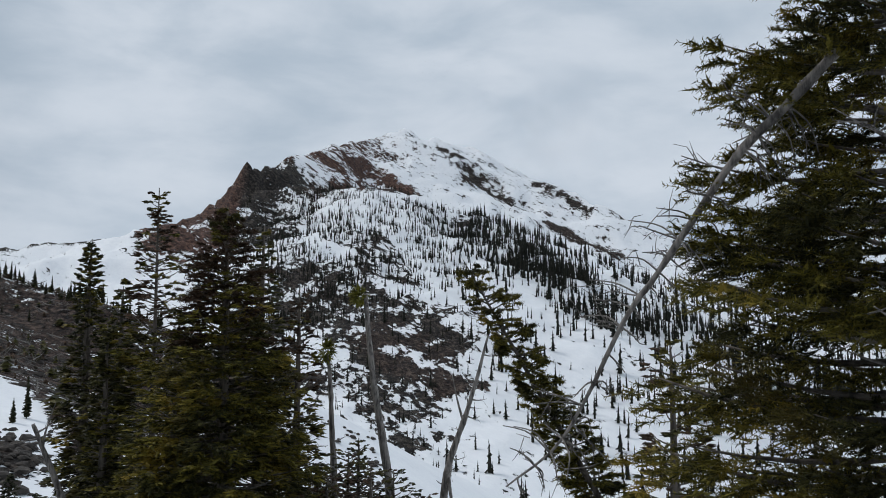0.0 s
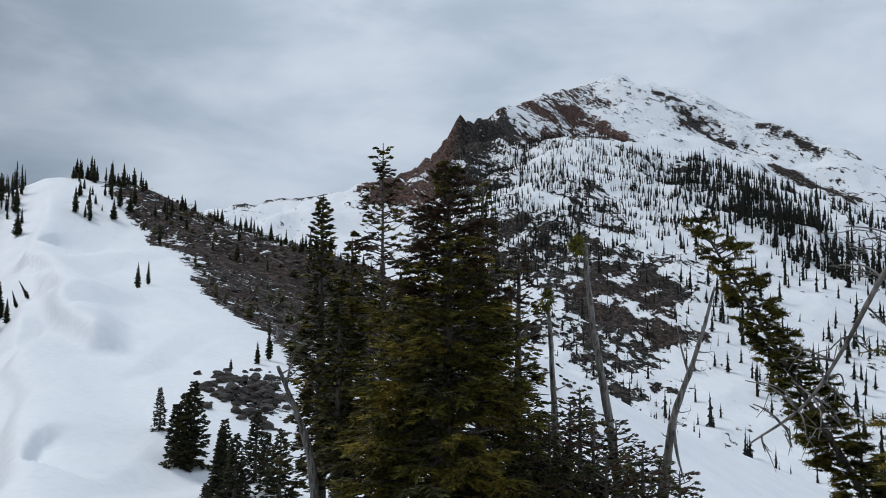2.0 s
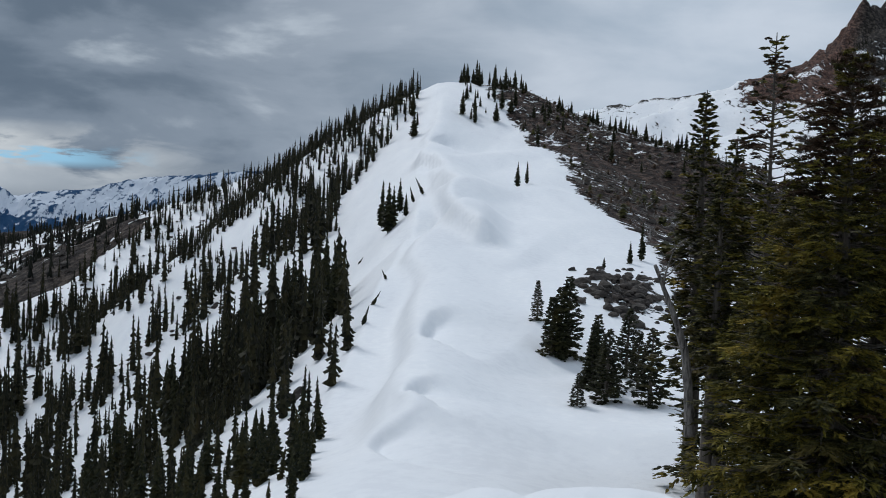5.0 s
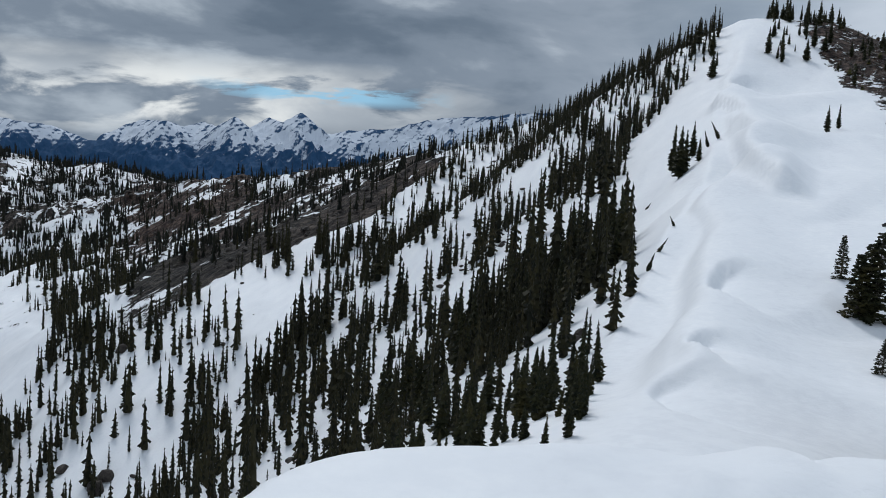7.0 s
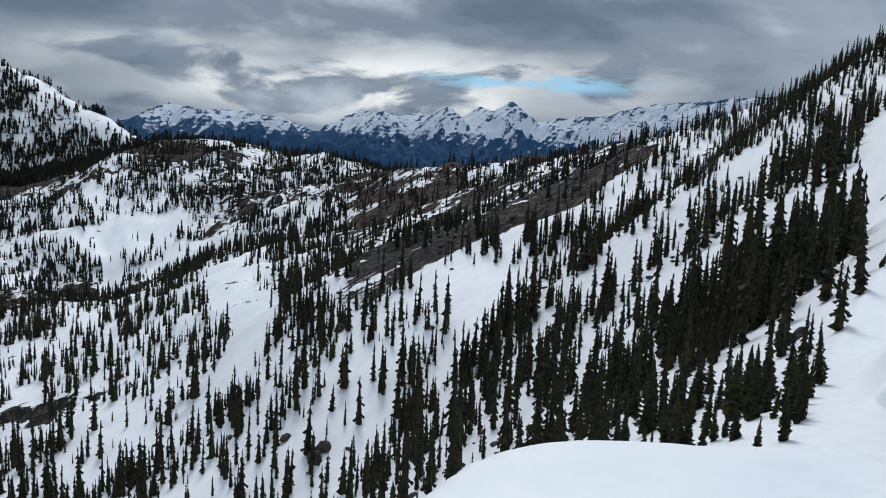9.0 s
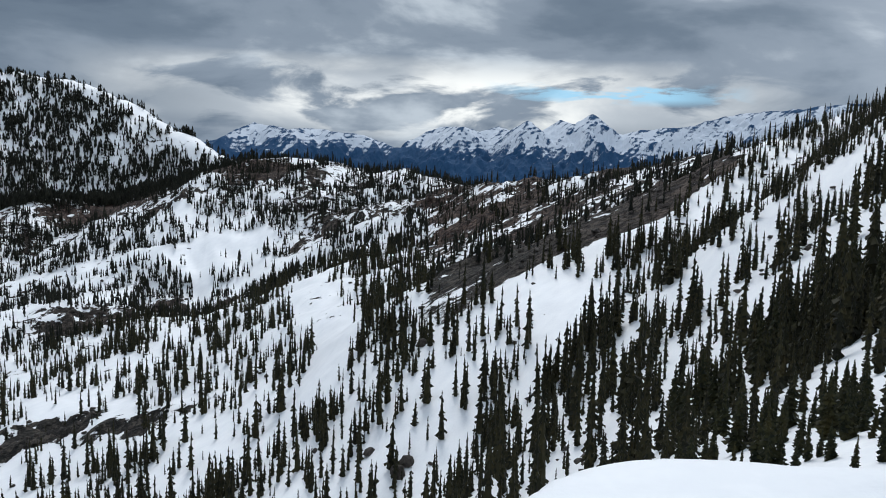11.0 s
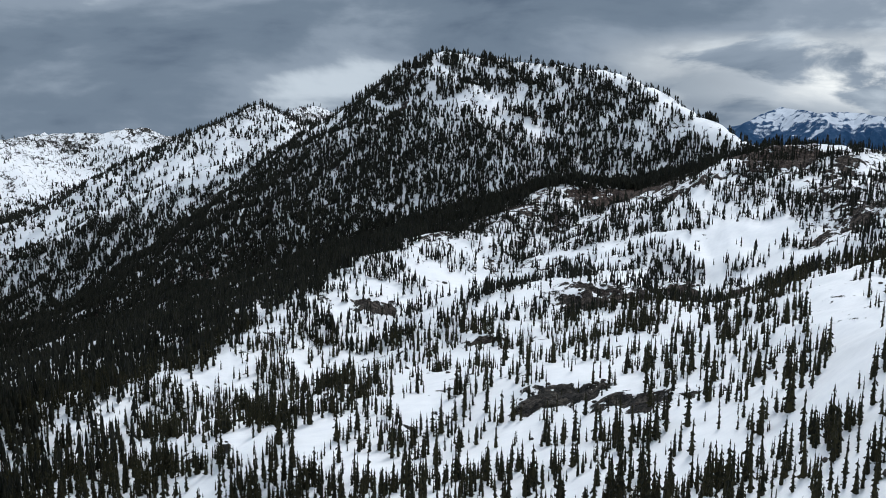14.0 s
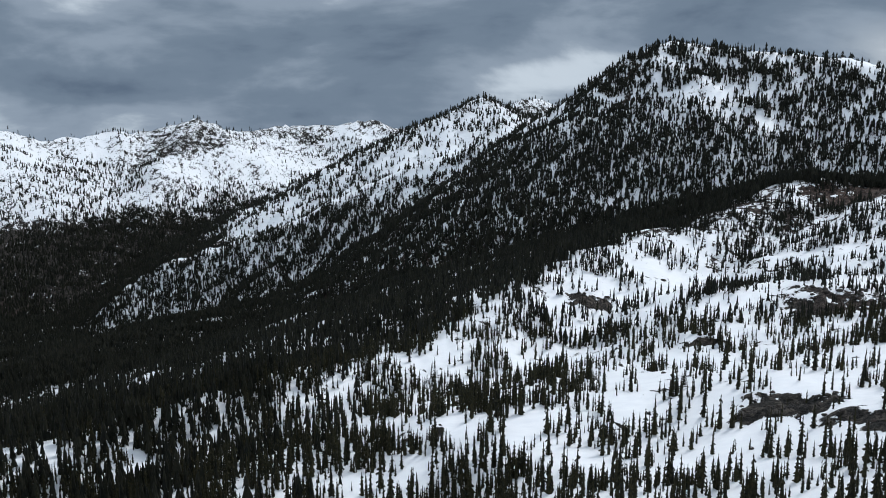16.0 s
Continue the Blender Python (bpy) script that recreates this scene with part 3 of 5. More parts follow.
    lefts = smooth(r, 1900, 2100)
    bare = np.maximum(bare, lefts * np.where(a > 60, 0.34, 0.12) + lefts * 0.62 * fbm(x, y, 170, 4, 55))
    warm = np.where(r > 1850, 0.0, np.where(rocky > 0.3, 0.38, warm))
    # needle litter under the closed forest
    hf, df, sf = near_crest(x, y, "wooded")
    shade = smooth(df, 190, 380) * smooth(r, 700, 950) * (1 - smooth(r, 1750, 1950)) * smooth(a, 92, 104)
    bare = np.maximum(bare, shade * (0.42 + 0.5 * fbm(x, y, 120, 3, 57)))
    low = smooth(-land(x, y, False) + 40 * fbm(x, y, 200, 3, 76), 262, 320) * smooth(a, 112, 116) * smooth(r, 1600, 1750) * (1 - smooth(r, 3000, 3200))
    bare = np.maximum(bare, low * 0.9)
    bare = bare + deep_snow * (1 - smooth(bare, 0.02, 0.3))
    near_snow = (r < 30)
    bare = np.where(near_snow & (a > -60), -1.6, bare)
    return np.clip(bare, -1.6, 1.2), np.clip(warm, 0, 1)


def build_ground():
    az = np.concatenate([np.arange(-46, 154, AZ_STEP), np.arange(154.2, 313, 2.0)])
    rings = np.concatenate([np.linspace(0.5, 7, 36, endpoint=False), np.geomspace(7, 130, 195, endpoint=False), np.geomspace(130, 1800, 245, endpoint=False), np.geomspace(1800, 4900, 56)])
    A, R = np.meshgrid(np.radians(az), rings, indexing="ij")
    X, Y = -np.sin(A) * R, np.cos(A) * R
    Z = land(X, Y)
    na, nr = X.shape
    gr = np.gradient(Z, axis=1) / np.gradient(R, axis=1)
    ga = np.gradient(Z, axis=0) / (R * np.gradient(A, axis=0) + 1e-6)
    slope = np.hypot(gr, np.clip(ga, -3, 3))
    bare, warm = bareness(X, Y, slope)
    deg = np.degrees(A)
    dirt = np.exp(-(((deg - 20) / 5) ** 2 + ((R - 14) / 5) ** 2))
    near = 1 - smooth(R, 215, 275)
    co = np.stack([X, Y, Z], -1).reshape(-1, 3)
    co = np.vstack([co, [[0, 0, float(Z[:, 0].mean())]]])
    i = np.arange(na)[:, None]
    j = np.arange(nr - 1)[None, :]
    i2 = (i + 1) % na
    quads = np.stack([i * nr + j, i * nr + j + 1, i2 * nr + j + 1, i2 * nr + j], -1).reshape(-1, 4)[:, ::-1]
    centre = na * nr
    tris = np.stack([np.full(na, centre), np.arange(na) * nr, ((np.arange(na) + 1) % na) * nr], -1)[:, ::-1]
    me = bpy.data.meshes.new("ground")
    me.vertices.add(len(co))
    me.vertices.foreach_set("co", co.astype(np.float32).ravel())
    loops = np.concatenate([quads.ravel(), tris.ravel()]).astype(np.int32)
    me.loops.add(len(loops))
    me.loops.foreach_set("vertex_index", loops)
    starts = np.concatenate([np.arange(len(quads)) * 4, len(quads) * 4 + np.arange(len(tris)) * 3]).astype(np.int32)
    me.polygons.add(len(starts))
    me.polygons.foreach_set("loop_start", starts)
    me.polygons.foreach_set("use_smooth", np.ones(len(starts), bool))
    me.update(calc_edges=True)
    for key, val in (("bare", bare), ("warm", warm), ("dirt", dirt), ("near", near)):
        at = me.attributes.new(key, "FLOAT", "POINT")
        at.data.foreach_set("value", np.append(val.ravel(), 0).astype(np.float32))
    me.materials.append(MAT_GROUND)
    if me.polygons[0].normal.z < 0:
        me.flip_normals()
    ob = new("ground", me)
    return tagged(ob, "snow-covered mountain ridge, bowl and slopes with bare rock", "ground", kind="structure")


AZ_STEP = 0.225
ground = build_ground()


def hazed_range_material():
    m, t, b = material("haze_tinted_range")
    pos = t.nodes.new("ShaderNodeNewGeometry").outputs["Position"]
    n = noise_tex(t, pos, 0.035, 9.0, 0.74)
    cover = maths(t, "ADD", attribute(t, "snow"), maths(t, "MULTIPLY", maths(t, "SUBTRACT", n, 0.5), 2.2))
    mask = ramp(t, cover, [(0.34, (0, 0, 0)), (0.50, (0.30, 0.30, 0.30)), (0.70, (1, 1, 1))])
    # haze is painted into the colours: forest turned blue, snow greyed towards blue
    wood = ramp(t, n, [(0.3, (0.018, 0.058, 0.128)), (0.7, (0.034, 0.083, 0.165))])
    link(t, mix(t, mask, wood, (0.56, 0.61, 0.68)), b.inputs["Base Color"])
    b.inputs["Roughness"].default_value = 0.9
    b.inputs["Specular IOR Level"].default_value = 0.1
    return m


# crest of the range: azimuth and elevation in degrees
RANGE_CREST = [(92, -1.7), (90, -1.5), (88.2, -0.9), (86.2, -0.2), (84, -0.5), (82.3, -0.4), (81.1, -0.55), (79.5, -0.65), (78.6, -0.85), (77.4, -1.25), (76.3, -1.2), (75.3, -0.35), (74.4, -0.15), (73, -0.12), (72, -0.35), (70.8, -0.05), (70, -0.2), (68.9, 0.33), (67.7, -0.4), (66.8, 0.45), (66, 0.15), (64.9, 0.68), (63.2, -0.25), (61.8, 0.0), (59.1, 0.2), (56.2, 0.85), (51.7, 1.3), (46, 1.6), (40, 1.7)]


def blur(h, k):
    out = h.copy()
    for axis in (0, 1):
        out = sum(np.roll(out, s, axis) for s in range(-k, k + 1)) / (2 * k + 1)
    return out


def build_range():
    az = np.arange(38, 94, 0.09)
    ds = np.linspace(3850, 4800, 100)
    A, R = np.meshgrid(az, ds, indexing="ij")
    X, Y = polar(A, R)
    way = lambda a: 4480 + 110 * math.sin(a * 1.7)
    crest = [(a, way(a), EYE_Z + way(a) * math.tan(radians(e + 0.30 * (e + 0.35)))) for a, e in RANGE_CREST]
    H, off, _ = crest_drop(X, Y, crest, 0.72, 0.72, 5.0)
    for k, (a, d, z) in enumerate(crest[2:-2]):
        foot = [(a, d, z - 12), (a + 0.8 * (-1) ** k, d - 260, z - 170), (a + 1.3 * (-1) ** k, 3960, -330)]
        H = np.maximum(H, crest_drop(X, Y, foot, 0.95, 0.95, 4.0)[0])
    deep = smooth(off, 0, 160)
    H = H + (0.16 + deep) * (ridged(X, Y, 150, 5, 81) - 0.4) * 46 + fbm(X, Y, 40, 4, 83) * (4 + 8 * deep)
    rise = H - blur(H, 6)
    H = np.maximum(H, -470)
    ribs = ridged(np.radians(A) * 4400 + 0.9 * H, 0.5 * R, 30, 4, 84)
    beds = np.sin((H + 9 * fbm(X, Y, 60, 3, 87)) * 0.34)
    snow = 0.47 + np.clip((H + 100) / 75, -2, 0.42) - 0.026 * rise - 0.80 * (ribs - 0.25) - 0.20 * beds
    na, nr = X.shape
    i, j = np.arange(na - 1)[:, None], np.arange(nr - 1)[None]
    q = np.stack([i * nr + j, i * nr + j + 1, (i + 1) * nr + j + 1, (i + 1) * nr + j], -1).reshape(-1, 4)
    me = bpy.data.meshes.new("mountain_range")
    me.from_pydata(np.stack([X, Y, H], -1).reshape(-1, 3).tolist(), [], q[:, ::-1].tolist())
    at = me.attributes.new("snow", "FLOAT", "POINT")
    at.data.foreach_set("value", np.clip(snow, -1.5, 2).ravel().astype(np.float32))
    me.polygons.foreach_set("use_smooth", np.zeros(len(me.polygons), bool))
    me.materials.append(hazed_range_material())
    if me.polygons[0].normal.z < 0:
        me.flip_normals()
    return tagged(new("mountain_range", me), "distant snow-capped mountain range under clouds, haze painted in as blue", "mountains", kind="structure")


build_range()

# ---------------- woods ----------------
def mesh_from(name, verts, faces, mats, smooth_faces=False, face_mat=None):
    """faces: an array of triangles."""
    verts, faces = np.asarray(verts, np.float32), np.asarray(faces, np.int32)
    me = bpy.data.meshes.new(name)
    me.vertices.add(len(verts))
    me.vertices.foreach_set("co", verts.ravel())
    me.loops.add(faces.size)
    me.loops.foreach_set("vertex_index", faces.ravel())
    me.polygons.add(len(faces))
    me.polygons.foreach_set("loop_start", (np.arange(len(faces)) * 3).astype(np.int32))
    if face_mat is not None:
        me.polygons.foreach_set("material_index", np.asarray(face_mat, np.int32))
    me.polygons.foreach_set("use_smooth", np.full(len(faces), smooth_faces))
    me.update(calc_edges=True)
    for m in mats if isinstance(mats, (list, tuple)) else [mats]:
        me.materials.append(m)
    return me


def spire(tiers, points, width, rng, ragged=0.35, shape=0.66):
    """A slender conifer 1 m high: drooping, jagged whorls round a thin stem."""
    v, f = [], []
    for k in range(tiers):
        u = (k + 0.15) / tiers
        z_top = min(1.0, 0.10 + 0.90 * (u + 1.35 / tiers))
        z_low = 0.06 + 0.90 * u
        rad = width * (1 - u) ** shape * (0.8 + 0.2 * min(1, 5 * u)) * rng.uniform(0.8, 1.15) + 0.006
        turn = rng.uniform(0, 6.28)
        base = len(v)
        v.append((0, 0, z_top))
        for p in range(points * 2):
            t = turn + math.pi * p / points
            rr = rad * (rng.uniform(0.75, 1.25) if p % 2 == 0 else rng.uniform(0.50, 0.75))
            zz = z_low - (0.10 / tiers if p % 2 == 0 else -0.25 / tiers) * rng.uniform(0.5, 1 + ragged)
            v.append((rr * math.cos(t), rr * math.sin(t), zz))
        for p in range(points * 2):
            f.append((base, base + 1 + p, base + 1 + (p + 1) % (points * 2)))
    return np.array(v), np.array(f)


def scatter(name, count, a0, a1, d0, d1, chance, height, kinds, label, seed, mat=None, category="trees", tries=14):
    """One stand of trees as a single mesh; chance(x, y, r, a) thins it, height(r, a, rng) in metres."""
    rng = np.random.RandomState(seed)
    n = count * tries
    a = rng.uniform(a0, a1, n)
    d = np.sqrt(rng.uniform(d0 * d0, d1 * d1, n))
    x, y = polar(a, d)
    keep = rng.uniform(0, 1, n) < chance(x, y, d, a)
    x, y, d, a = x[keep][:count], y[keep][:count], d[keep][:count], a[keep][:count]
    z = land(x, y)
    hgt = height(d, a, rng)
    V, F, off = [], [], 0
    which = rng.randint(0, len(kinds), len(x))
    for k, (kv, kf) in enumerate(kinds):
        s = np.where(which == k)[0]
        if not len(s):
            continue
        t = rng.uniform(0, 6.28, len(s))
        c, sn = np.cos(t), np.sin(t)
        w = hgt[s] * rng.uniform(0.8, 1.25, len(s))
        lx, ly = rng.normal(0, 0.02, len(s)), rng.normal(0, 0.02, len(s))
        px = (kv[None, :, 0] * c[:, None] - kv[None, :, 1] * sn[:, None]) * w[:, None] + x[s][:, None] + kv[None, :, 2] * (lx * hgt[s])[:, None]
        py = (kv[None, :, 0] * sn[:, None] + kv[None, :, 1] * c[:, None]) * w[:, None] + y[s][:, None] + kv[None, :, 2] * (ly * hgt[s])[:, None]
        pz = kv[None, :, 2] * hgt[s][:, None] + z[s][:, None] - 0.04 * hgt[s][:, None]
        V.append(np.stack([px, py, pz], -1).reshape(-1, 3))
        F.append((kf[None] + (np.arange(len(s)) * len(kv))[:, None, None]).reshape(-1, 3) + off)
        off += len(s) * len(kv)
    ob = new(name, mesh_from(name, np.vstack(V), np.vstack(F), mat or MAT_NEEDLE_FAR))
    return tagged(ob, label, category, kind="stuff")


def ragged(tiers, boughs, width, rng, shape=0.82, skirt=0.05):
    """A slender conifer 1 m high: single drooping boughs round a thin dark core, with gaps between them."""
    v, f = [], []
    core, sides = len(v), 5
    v.append((0, 0, 0.99))
    for p in range(sides):
        t = 2 * math.pi * p / sides
        v.append((0.50 * width * math.cos(t), 0.50 * width * math.sin(t), skirt))
    f += [(core, core + 1 + p, core + 1 + (p + 1) % sides) for p in range(sides)]
    for k in range(tiers):
        u = (k + rng.uniform(0.1, 0.9)) / tiers
        z = skirt + 0.04 + (0.93 - skirt) * u
        rad = width * (1 - u) ** shape * (0.80 + 0.20 * min(1, 4 * u)) * rng.uniform(0.78, 1.15) + 0.008
        turn = rng.uniform(0, 6.28)
        for b in range(boughs):
            if rng.random() < 0.12:
                continue
            t = turn + 2 * math.pi * (b + rng.uniform(-0.3, 0.3)) / boughs
            zb = z + rng.uniform(-0.5, 0.5) / tiers
            ln = rad * rng.uniform(0.65, 1.3)
            c, sn, half = math.cos(t), math.sin(t), rng.uniform(0.24, 0.40) * ln + 0.008
            drop = ln * rng.uniform(0.15, 0.55)
            n = len(v)
            v += [(0, 0, min(0.99, zb + 0.5 / tiers)), (0.62 * ln * c - half * sn, 0.62 * ln * sn + half * c, zb - 0.8 * drop - 0.02), (ln * c, ln * sn, zb - 0.75 * drop), (0.62 * ln * c + half * sn, 0.62 * ln * sn - half * c, zb - 0.8 * drop - 0.02)]
            f += [(n, n + 1, n + 2), (n, n + 2, n + 3)]
    return np.array(v), np.array(f)


def boulder(rng):
    """A blocky stone 1 m high."""
    v = []
    for k in range(3):
        for p in range(6):
            t = 1.047 * (p + 0.5 * k) + rng.uniform(-0.3, 0.3)
            rr = (0.95, 0.85, 0.45)[k] * rng.uniform(0.7, 1.25)
            v.append((rr * math.cos(t), 0.7 * rr * math.sin(t), (0.0, 0.34, 0.56)[k] + rng.uniform(-0.10, 0.10)))
    v.append((rng.uniform(-0.1, 0.1), 0, 0.6))
    f = [(k * 6 + p, k * 6 + (p + 1) % 6, k * 6 + 6 + p) for k in range(2) for p in range(6)] + [(k * 6 + (p + 1) % 6, k * 6 + 6 + (p + 1) % 6, k * 6 + 6 + p) for k in range(2) for p in range(6)]
    f += [(12 + p, 12 + (p + 1) % 6, 18) for p in range(6)]
    return np.array(v), np.array(f)


def stick(rng):
    """A bent bare branch with two side twigs, lying down, 1 m long."""
    v, f = [], []
    rise = rng.uniform(0.1, 0.45)
    for (ax, ay, az_), (bx, by, bz), w in (((-0.5, 0, 0.08), (0.5, rng.uniform(-0.12, 0.12), 0.08 + rise), 0.040), ((0.0, 0.0, 0.1), (0.32, 0.3, 0.15 + rise), 0.022), ((0.1, 0.0, 0.12), (0.42, -0.22, 0.25 + rise), 0.014)):
        n = len(v)
        for (px, py, pz), k in (((ax, ay, az_), 1.0), ((bx, by, bz), 0.35)):
            v += [(px, py - w * k, pz), (px, py + w * k, pz), (px, py, pz + 1.6 * w * k)]
        f += [(n, n + 1, n + 4), (n, n + 4, n + 3), (n + 1, n + 2, n + 5), (n + 1, n + 5, n + 4), (n + 2, n, n + 3), (n + 2, n + 3, n + 5)]
    return np.array(v), np.array(f)


_r = random.Random(3)
KIND_MID = [ragged(t, 5, w, _r) for t, w in ((13, 0.110), (12, 0.130), (14, 0.095), (12, 0.145), (13, 0.105), (12, 0.12), (14, 0.085))]
KIND_PLAIN = [ragged(t, 4, w, _r) for t, w in ((9, 0.125), (8, 0.145), (9, 0.105), (8, 0.16), (9, 0.10))]
KIND_FAR = [spire(t, 3, w, _r) for t, w in ((3, 0.150), (3, 0.175), (3, 0.125))]
KIND_THIN = [ragged(6, 4, w, _r) for w in (0.115, 0.135, 0.10, 0.15)]
KIND_CLUMP = [spire(2, 3, w, _r, 0.5, 0.5) for w in (0.20, 0.25, 0.165)]
KIND_TINY = [spire(2, 3, w, _r) for w in (0.2, 0.26)]
KIND_BUSH = [spire(t, 4, w, _r, 0.8, 0.4) for t, w in ((4, 0.5), (3, 0.7), (5, 0.36), (4, 0.9))]
KIND_STICK = [stick(_r) for _ in range(6)]
KIND_STONE = [boulder(_r) for _ in range(5)]


def clump(x, y, size, seed, lo, hi):
    return smooth(fbm(x, y, size, 3, seed), lo, hi)


# snow left open between the trees: half width, and the line as (azimuth, distance)
OPEN_SNOW = [(10, [(82.8, 475), (81, 337), (81, 265), (82.7, 247), (85.1, 233), (91.6, 236)]), (3.6, [(64.2, 262), (64.5, 234), (65.6, 201), (67.3, 182), (68.7, 174)]),
             (3, [(72, 258), (69.1, 262), (66.5, 262), (63.5, 256), (61, 249), (58, 252), (54.7, 252)]), (4.5, [(69.3, 230), (70.6, 214)]), (5, [(58.4, 72), (59.2, 64)]), (2.5, [(49.2, 40), (46.9, 41)]),
             (4, [(61.6, 165), (62.2, 150)]), (4.5, [(50.3, 178), (49.7, 168)]), (3.5, [(50.0, 132), (49.8, 121)]), (4, [(53.3, 127), (52.9, 116)]), (5, [(57.7, 170), (57.5, 154)])]
OPEN_BENCH = [(24, [(106.5, 700), (103, 690)]), (8, [(108.9, 356), (108.3, 340)]), (8, [(97.5, 272), (103, 300)]), (14, [(102.5, 462), (106, 478)]), (7, [(111.9, 300), (111.0, 288)]),
              (18, [(90, 737), (86, 740)]), (14, [(96.4, 756), (94, 752)]), (15, [(100.2, 772), (97.5, 764)])]


def lanes(x, y, table):
    """0 on the open snow, 1 away from it."""
    out = np.ones(np.shape(x))
    for half, line in table:
        out = np.minimum(out, smooth(near_line(x, y, line) + 0.6 * half * fbm(x, y, 2.5 * half, 3, 92), 0.75 * half, 1.15 * half))
    return out


def bowl_chance(x, y, r, a):
    ds = near_crest(x, y, "own")[1]
    c = 0.08 + 0.92 * clump(x, y, 14, 61, -0.05, 0.10) * (0.45 + 0.55 * clump(x, y, 52, 74, -0.22, 0.06))
    c = c * smooth(ds, 9, 16) * (1 - 0.35 * smooth(a, 74, 86) - 0.12 * smooth(a, 92, 100) + 0.65 * smooth(a, 106, 120)) * (1 - 0.35 * smooth(r, 280, 400)) * smooth(a - tree_edge(r), 13, 25) * smooth(r + 3.0 * (a - 60), 60, 95)
    c = c * (1 - 0.3 * smooth(r, 190, 225) * smooth(a, 55, 60) * (1 - smooth(a, 74, 78)))
    c = c * (0.55 + 0.45 * smooth(r, 90, 140))
    rock = spur_rock(x, y, r, a, 0)
    return np.clip(c * lanes(x, y, OPEN_SNOW) * lanes(x, y, OPEN_BENCH), 0, 1) * (1 - 0.9 * rock) * (1 - 0.85 * ledge_at(x, y)[1])


def wood_chance(x, y, r, a):
    hs, ds, ss = near_crest(x, y, "wooded")
    low = np.maximum(smooth(ds + 50 * fbm(x, y, 110, 3, 70), 100, 220), smooth(-hs, 150, 200))
    # open snow shelves across the face, and the white lip along the crest
    seen = np.where((ss > 0) | (ds < 20), 1.0, 0.0)
    shelf = smooth(np.abs(fbm(x * 0.35, hs * 2.2, 70, 3, 64)), 0.02, 0.07)
    crest = smooth(ds, 4, 14 + 6 * smooth(103 - a, 0, 8))
    c = 0.95 * (0.10 + 0.90 * clump(x, y, 17, 66, -0.12, 0.10)) * (0.06 + 0.94 * shelf)
    thin = 1 - 0.45 * smooth(a, 112, 119) * (1 - low)
    flank = 0.85 * smooth(102 - a, 0, 5) * smooth(ds + 25 * fbm(x, y, 40, 3, 88), 30, 65)
    c = np.maximum(c, flank * (0.2 + 0.8 * clump(x, y, 20, 89, -0.25, 0.02)))
    return np.clip(np.maximum(c * thin, low * (0.50 + 0.50 * clump(x, y, 24, 65, -0.22, 0.04))), 0.02, 1) * crest * seen


def mount_chance(x, y, r, a):
    d = near_line(x, y, [(0, 850), (-4.3, 787), (-7.9, 700), (-9.6, 658), (-12.1, 653), (-16, 640), (-22, 600)])
    slope = smooth(r + 8 * a, 600, 690) * smooth(a, -7, -2)
    c = (0.05 + 0.11 * clump(x, y, 40, 67, -0.05, 0.2)) + slope * 0.75 * clump(x, y, 22, 70, -0.16, 0.12)
    row = np.exp(-((d + 22 * fbm(x, y, 50, 3, 72)) / 42) ** 4) * (0.25 + 0.75 * clump(x, y, 24, 73, -0.25, 0.0))
    return np.clip(np.maximum(c, row) * (1 - 0.7 * smooth(a, 9, 15)) * smooth(r, 300, 360), 0, 1)


def tree_edge(d):
    """Azimuth at which the fir slope begins beside the snow ridge."""
    return np.interp(d, [15, 26, 31, 35, 43, 60, 76, 84, 100, 132, 147, 162, 172, 183, 196, 215, 330], [45.3, 44.4, 43.2, 42.7, 42.8, 43.6, 44.0, 44.8, 44.3, 43.9, 43.2, 42.0, 40.8, 39.6, 38.4, 38.2, 42])


def slope_chance(x, y, r, a):
    c = 0.15 + 0.85 * clump(x, y, 7, 68, -0.05, 0.12) * (0.40 + 0.60 * clump(x, y, 26, 69, -0.2, 0.05))
    c = c * (0.62 + 0.38 * smooth(r, 110, 160)) + 0.65 * smooth(r, 120, 165) * (1 - smooth(a, 49, 54))
    rock = spur_rock(x, y, r, a, 0)
    return np.clip(c * lanes(x, y, OPEN_SNOW), 0, 1) * smooth(a - tree_edge(r), -0.1, 1.0) * (1 - 0.92 * rock) * (1 - smooth(a - tree_edge(r), 15, 27))


def spur_chance(x, y, r, a):
    return spur_rock(x, y, r, a, 0) * (0.15 + 0.85 * clump(x, y, 30, 78, -0.1, 0.2))


def forest_chance(x, y, r, a):
    """Closed forest beyond the edge of the benches."""
    hw, dw, sw = near_crest(x, y, "west_hill")
    return np.where(sw < 0, 1.0, 0.0) * smooth(dw, -5, 30) * (0.55 + 0.45 * clump(x, y, 40, 73, -0.4, 0.0))


def distant_chance(x, y, r, a):
    """Thick in the valley, in broken bands on the spurs, hardly any on the tops."""
    z = land(x, y, False)
    low = 1 - smooth(z + 40 * fbm(x, y, 200, 3, 76), -315, -255)
    band = clump(x, y, 150, 75, 0.0, 0.16) * (1 - 0.85 * smooth(z, -150, -100))
    return np.clip(0.01 + low + 0.22 * band + 0.30 * np.exp(-(near_crest(x, y, "cone")[1] / 260) ** 4), 0, 1)


def rise_chance(x, y, r, a):
    edge = np.interp(r, [40, 48, 70, 105, 140, 185, 205], [20, 23, 24.5, 29.5, 31, 35.2, 36.5])
    return smooth(edge - a, 0.2, 2.0) * (0.2 + 0.8 * clump(x, y, 14, 79, -0.15, 0.2)) * smooth(r, 44, 70)


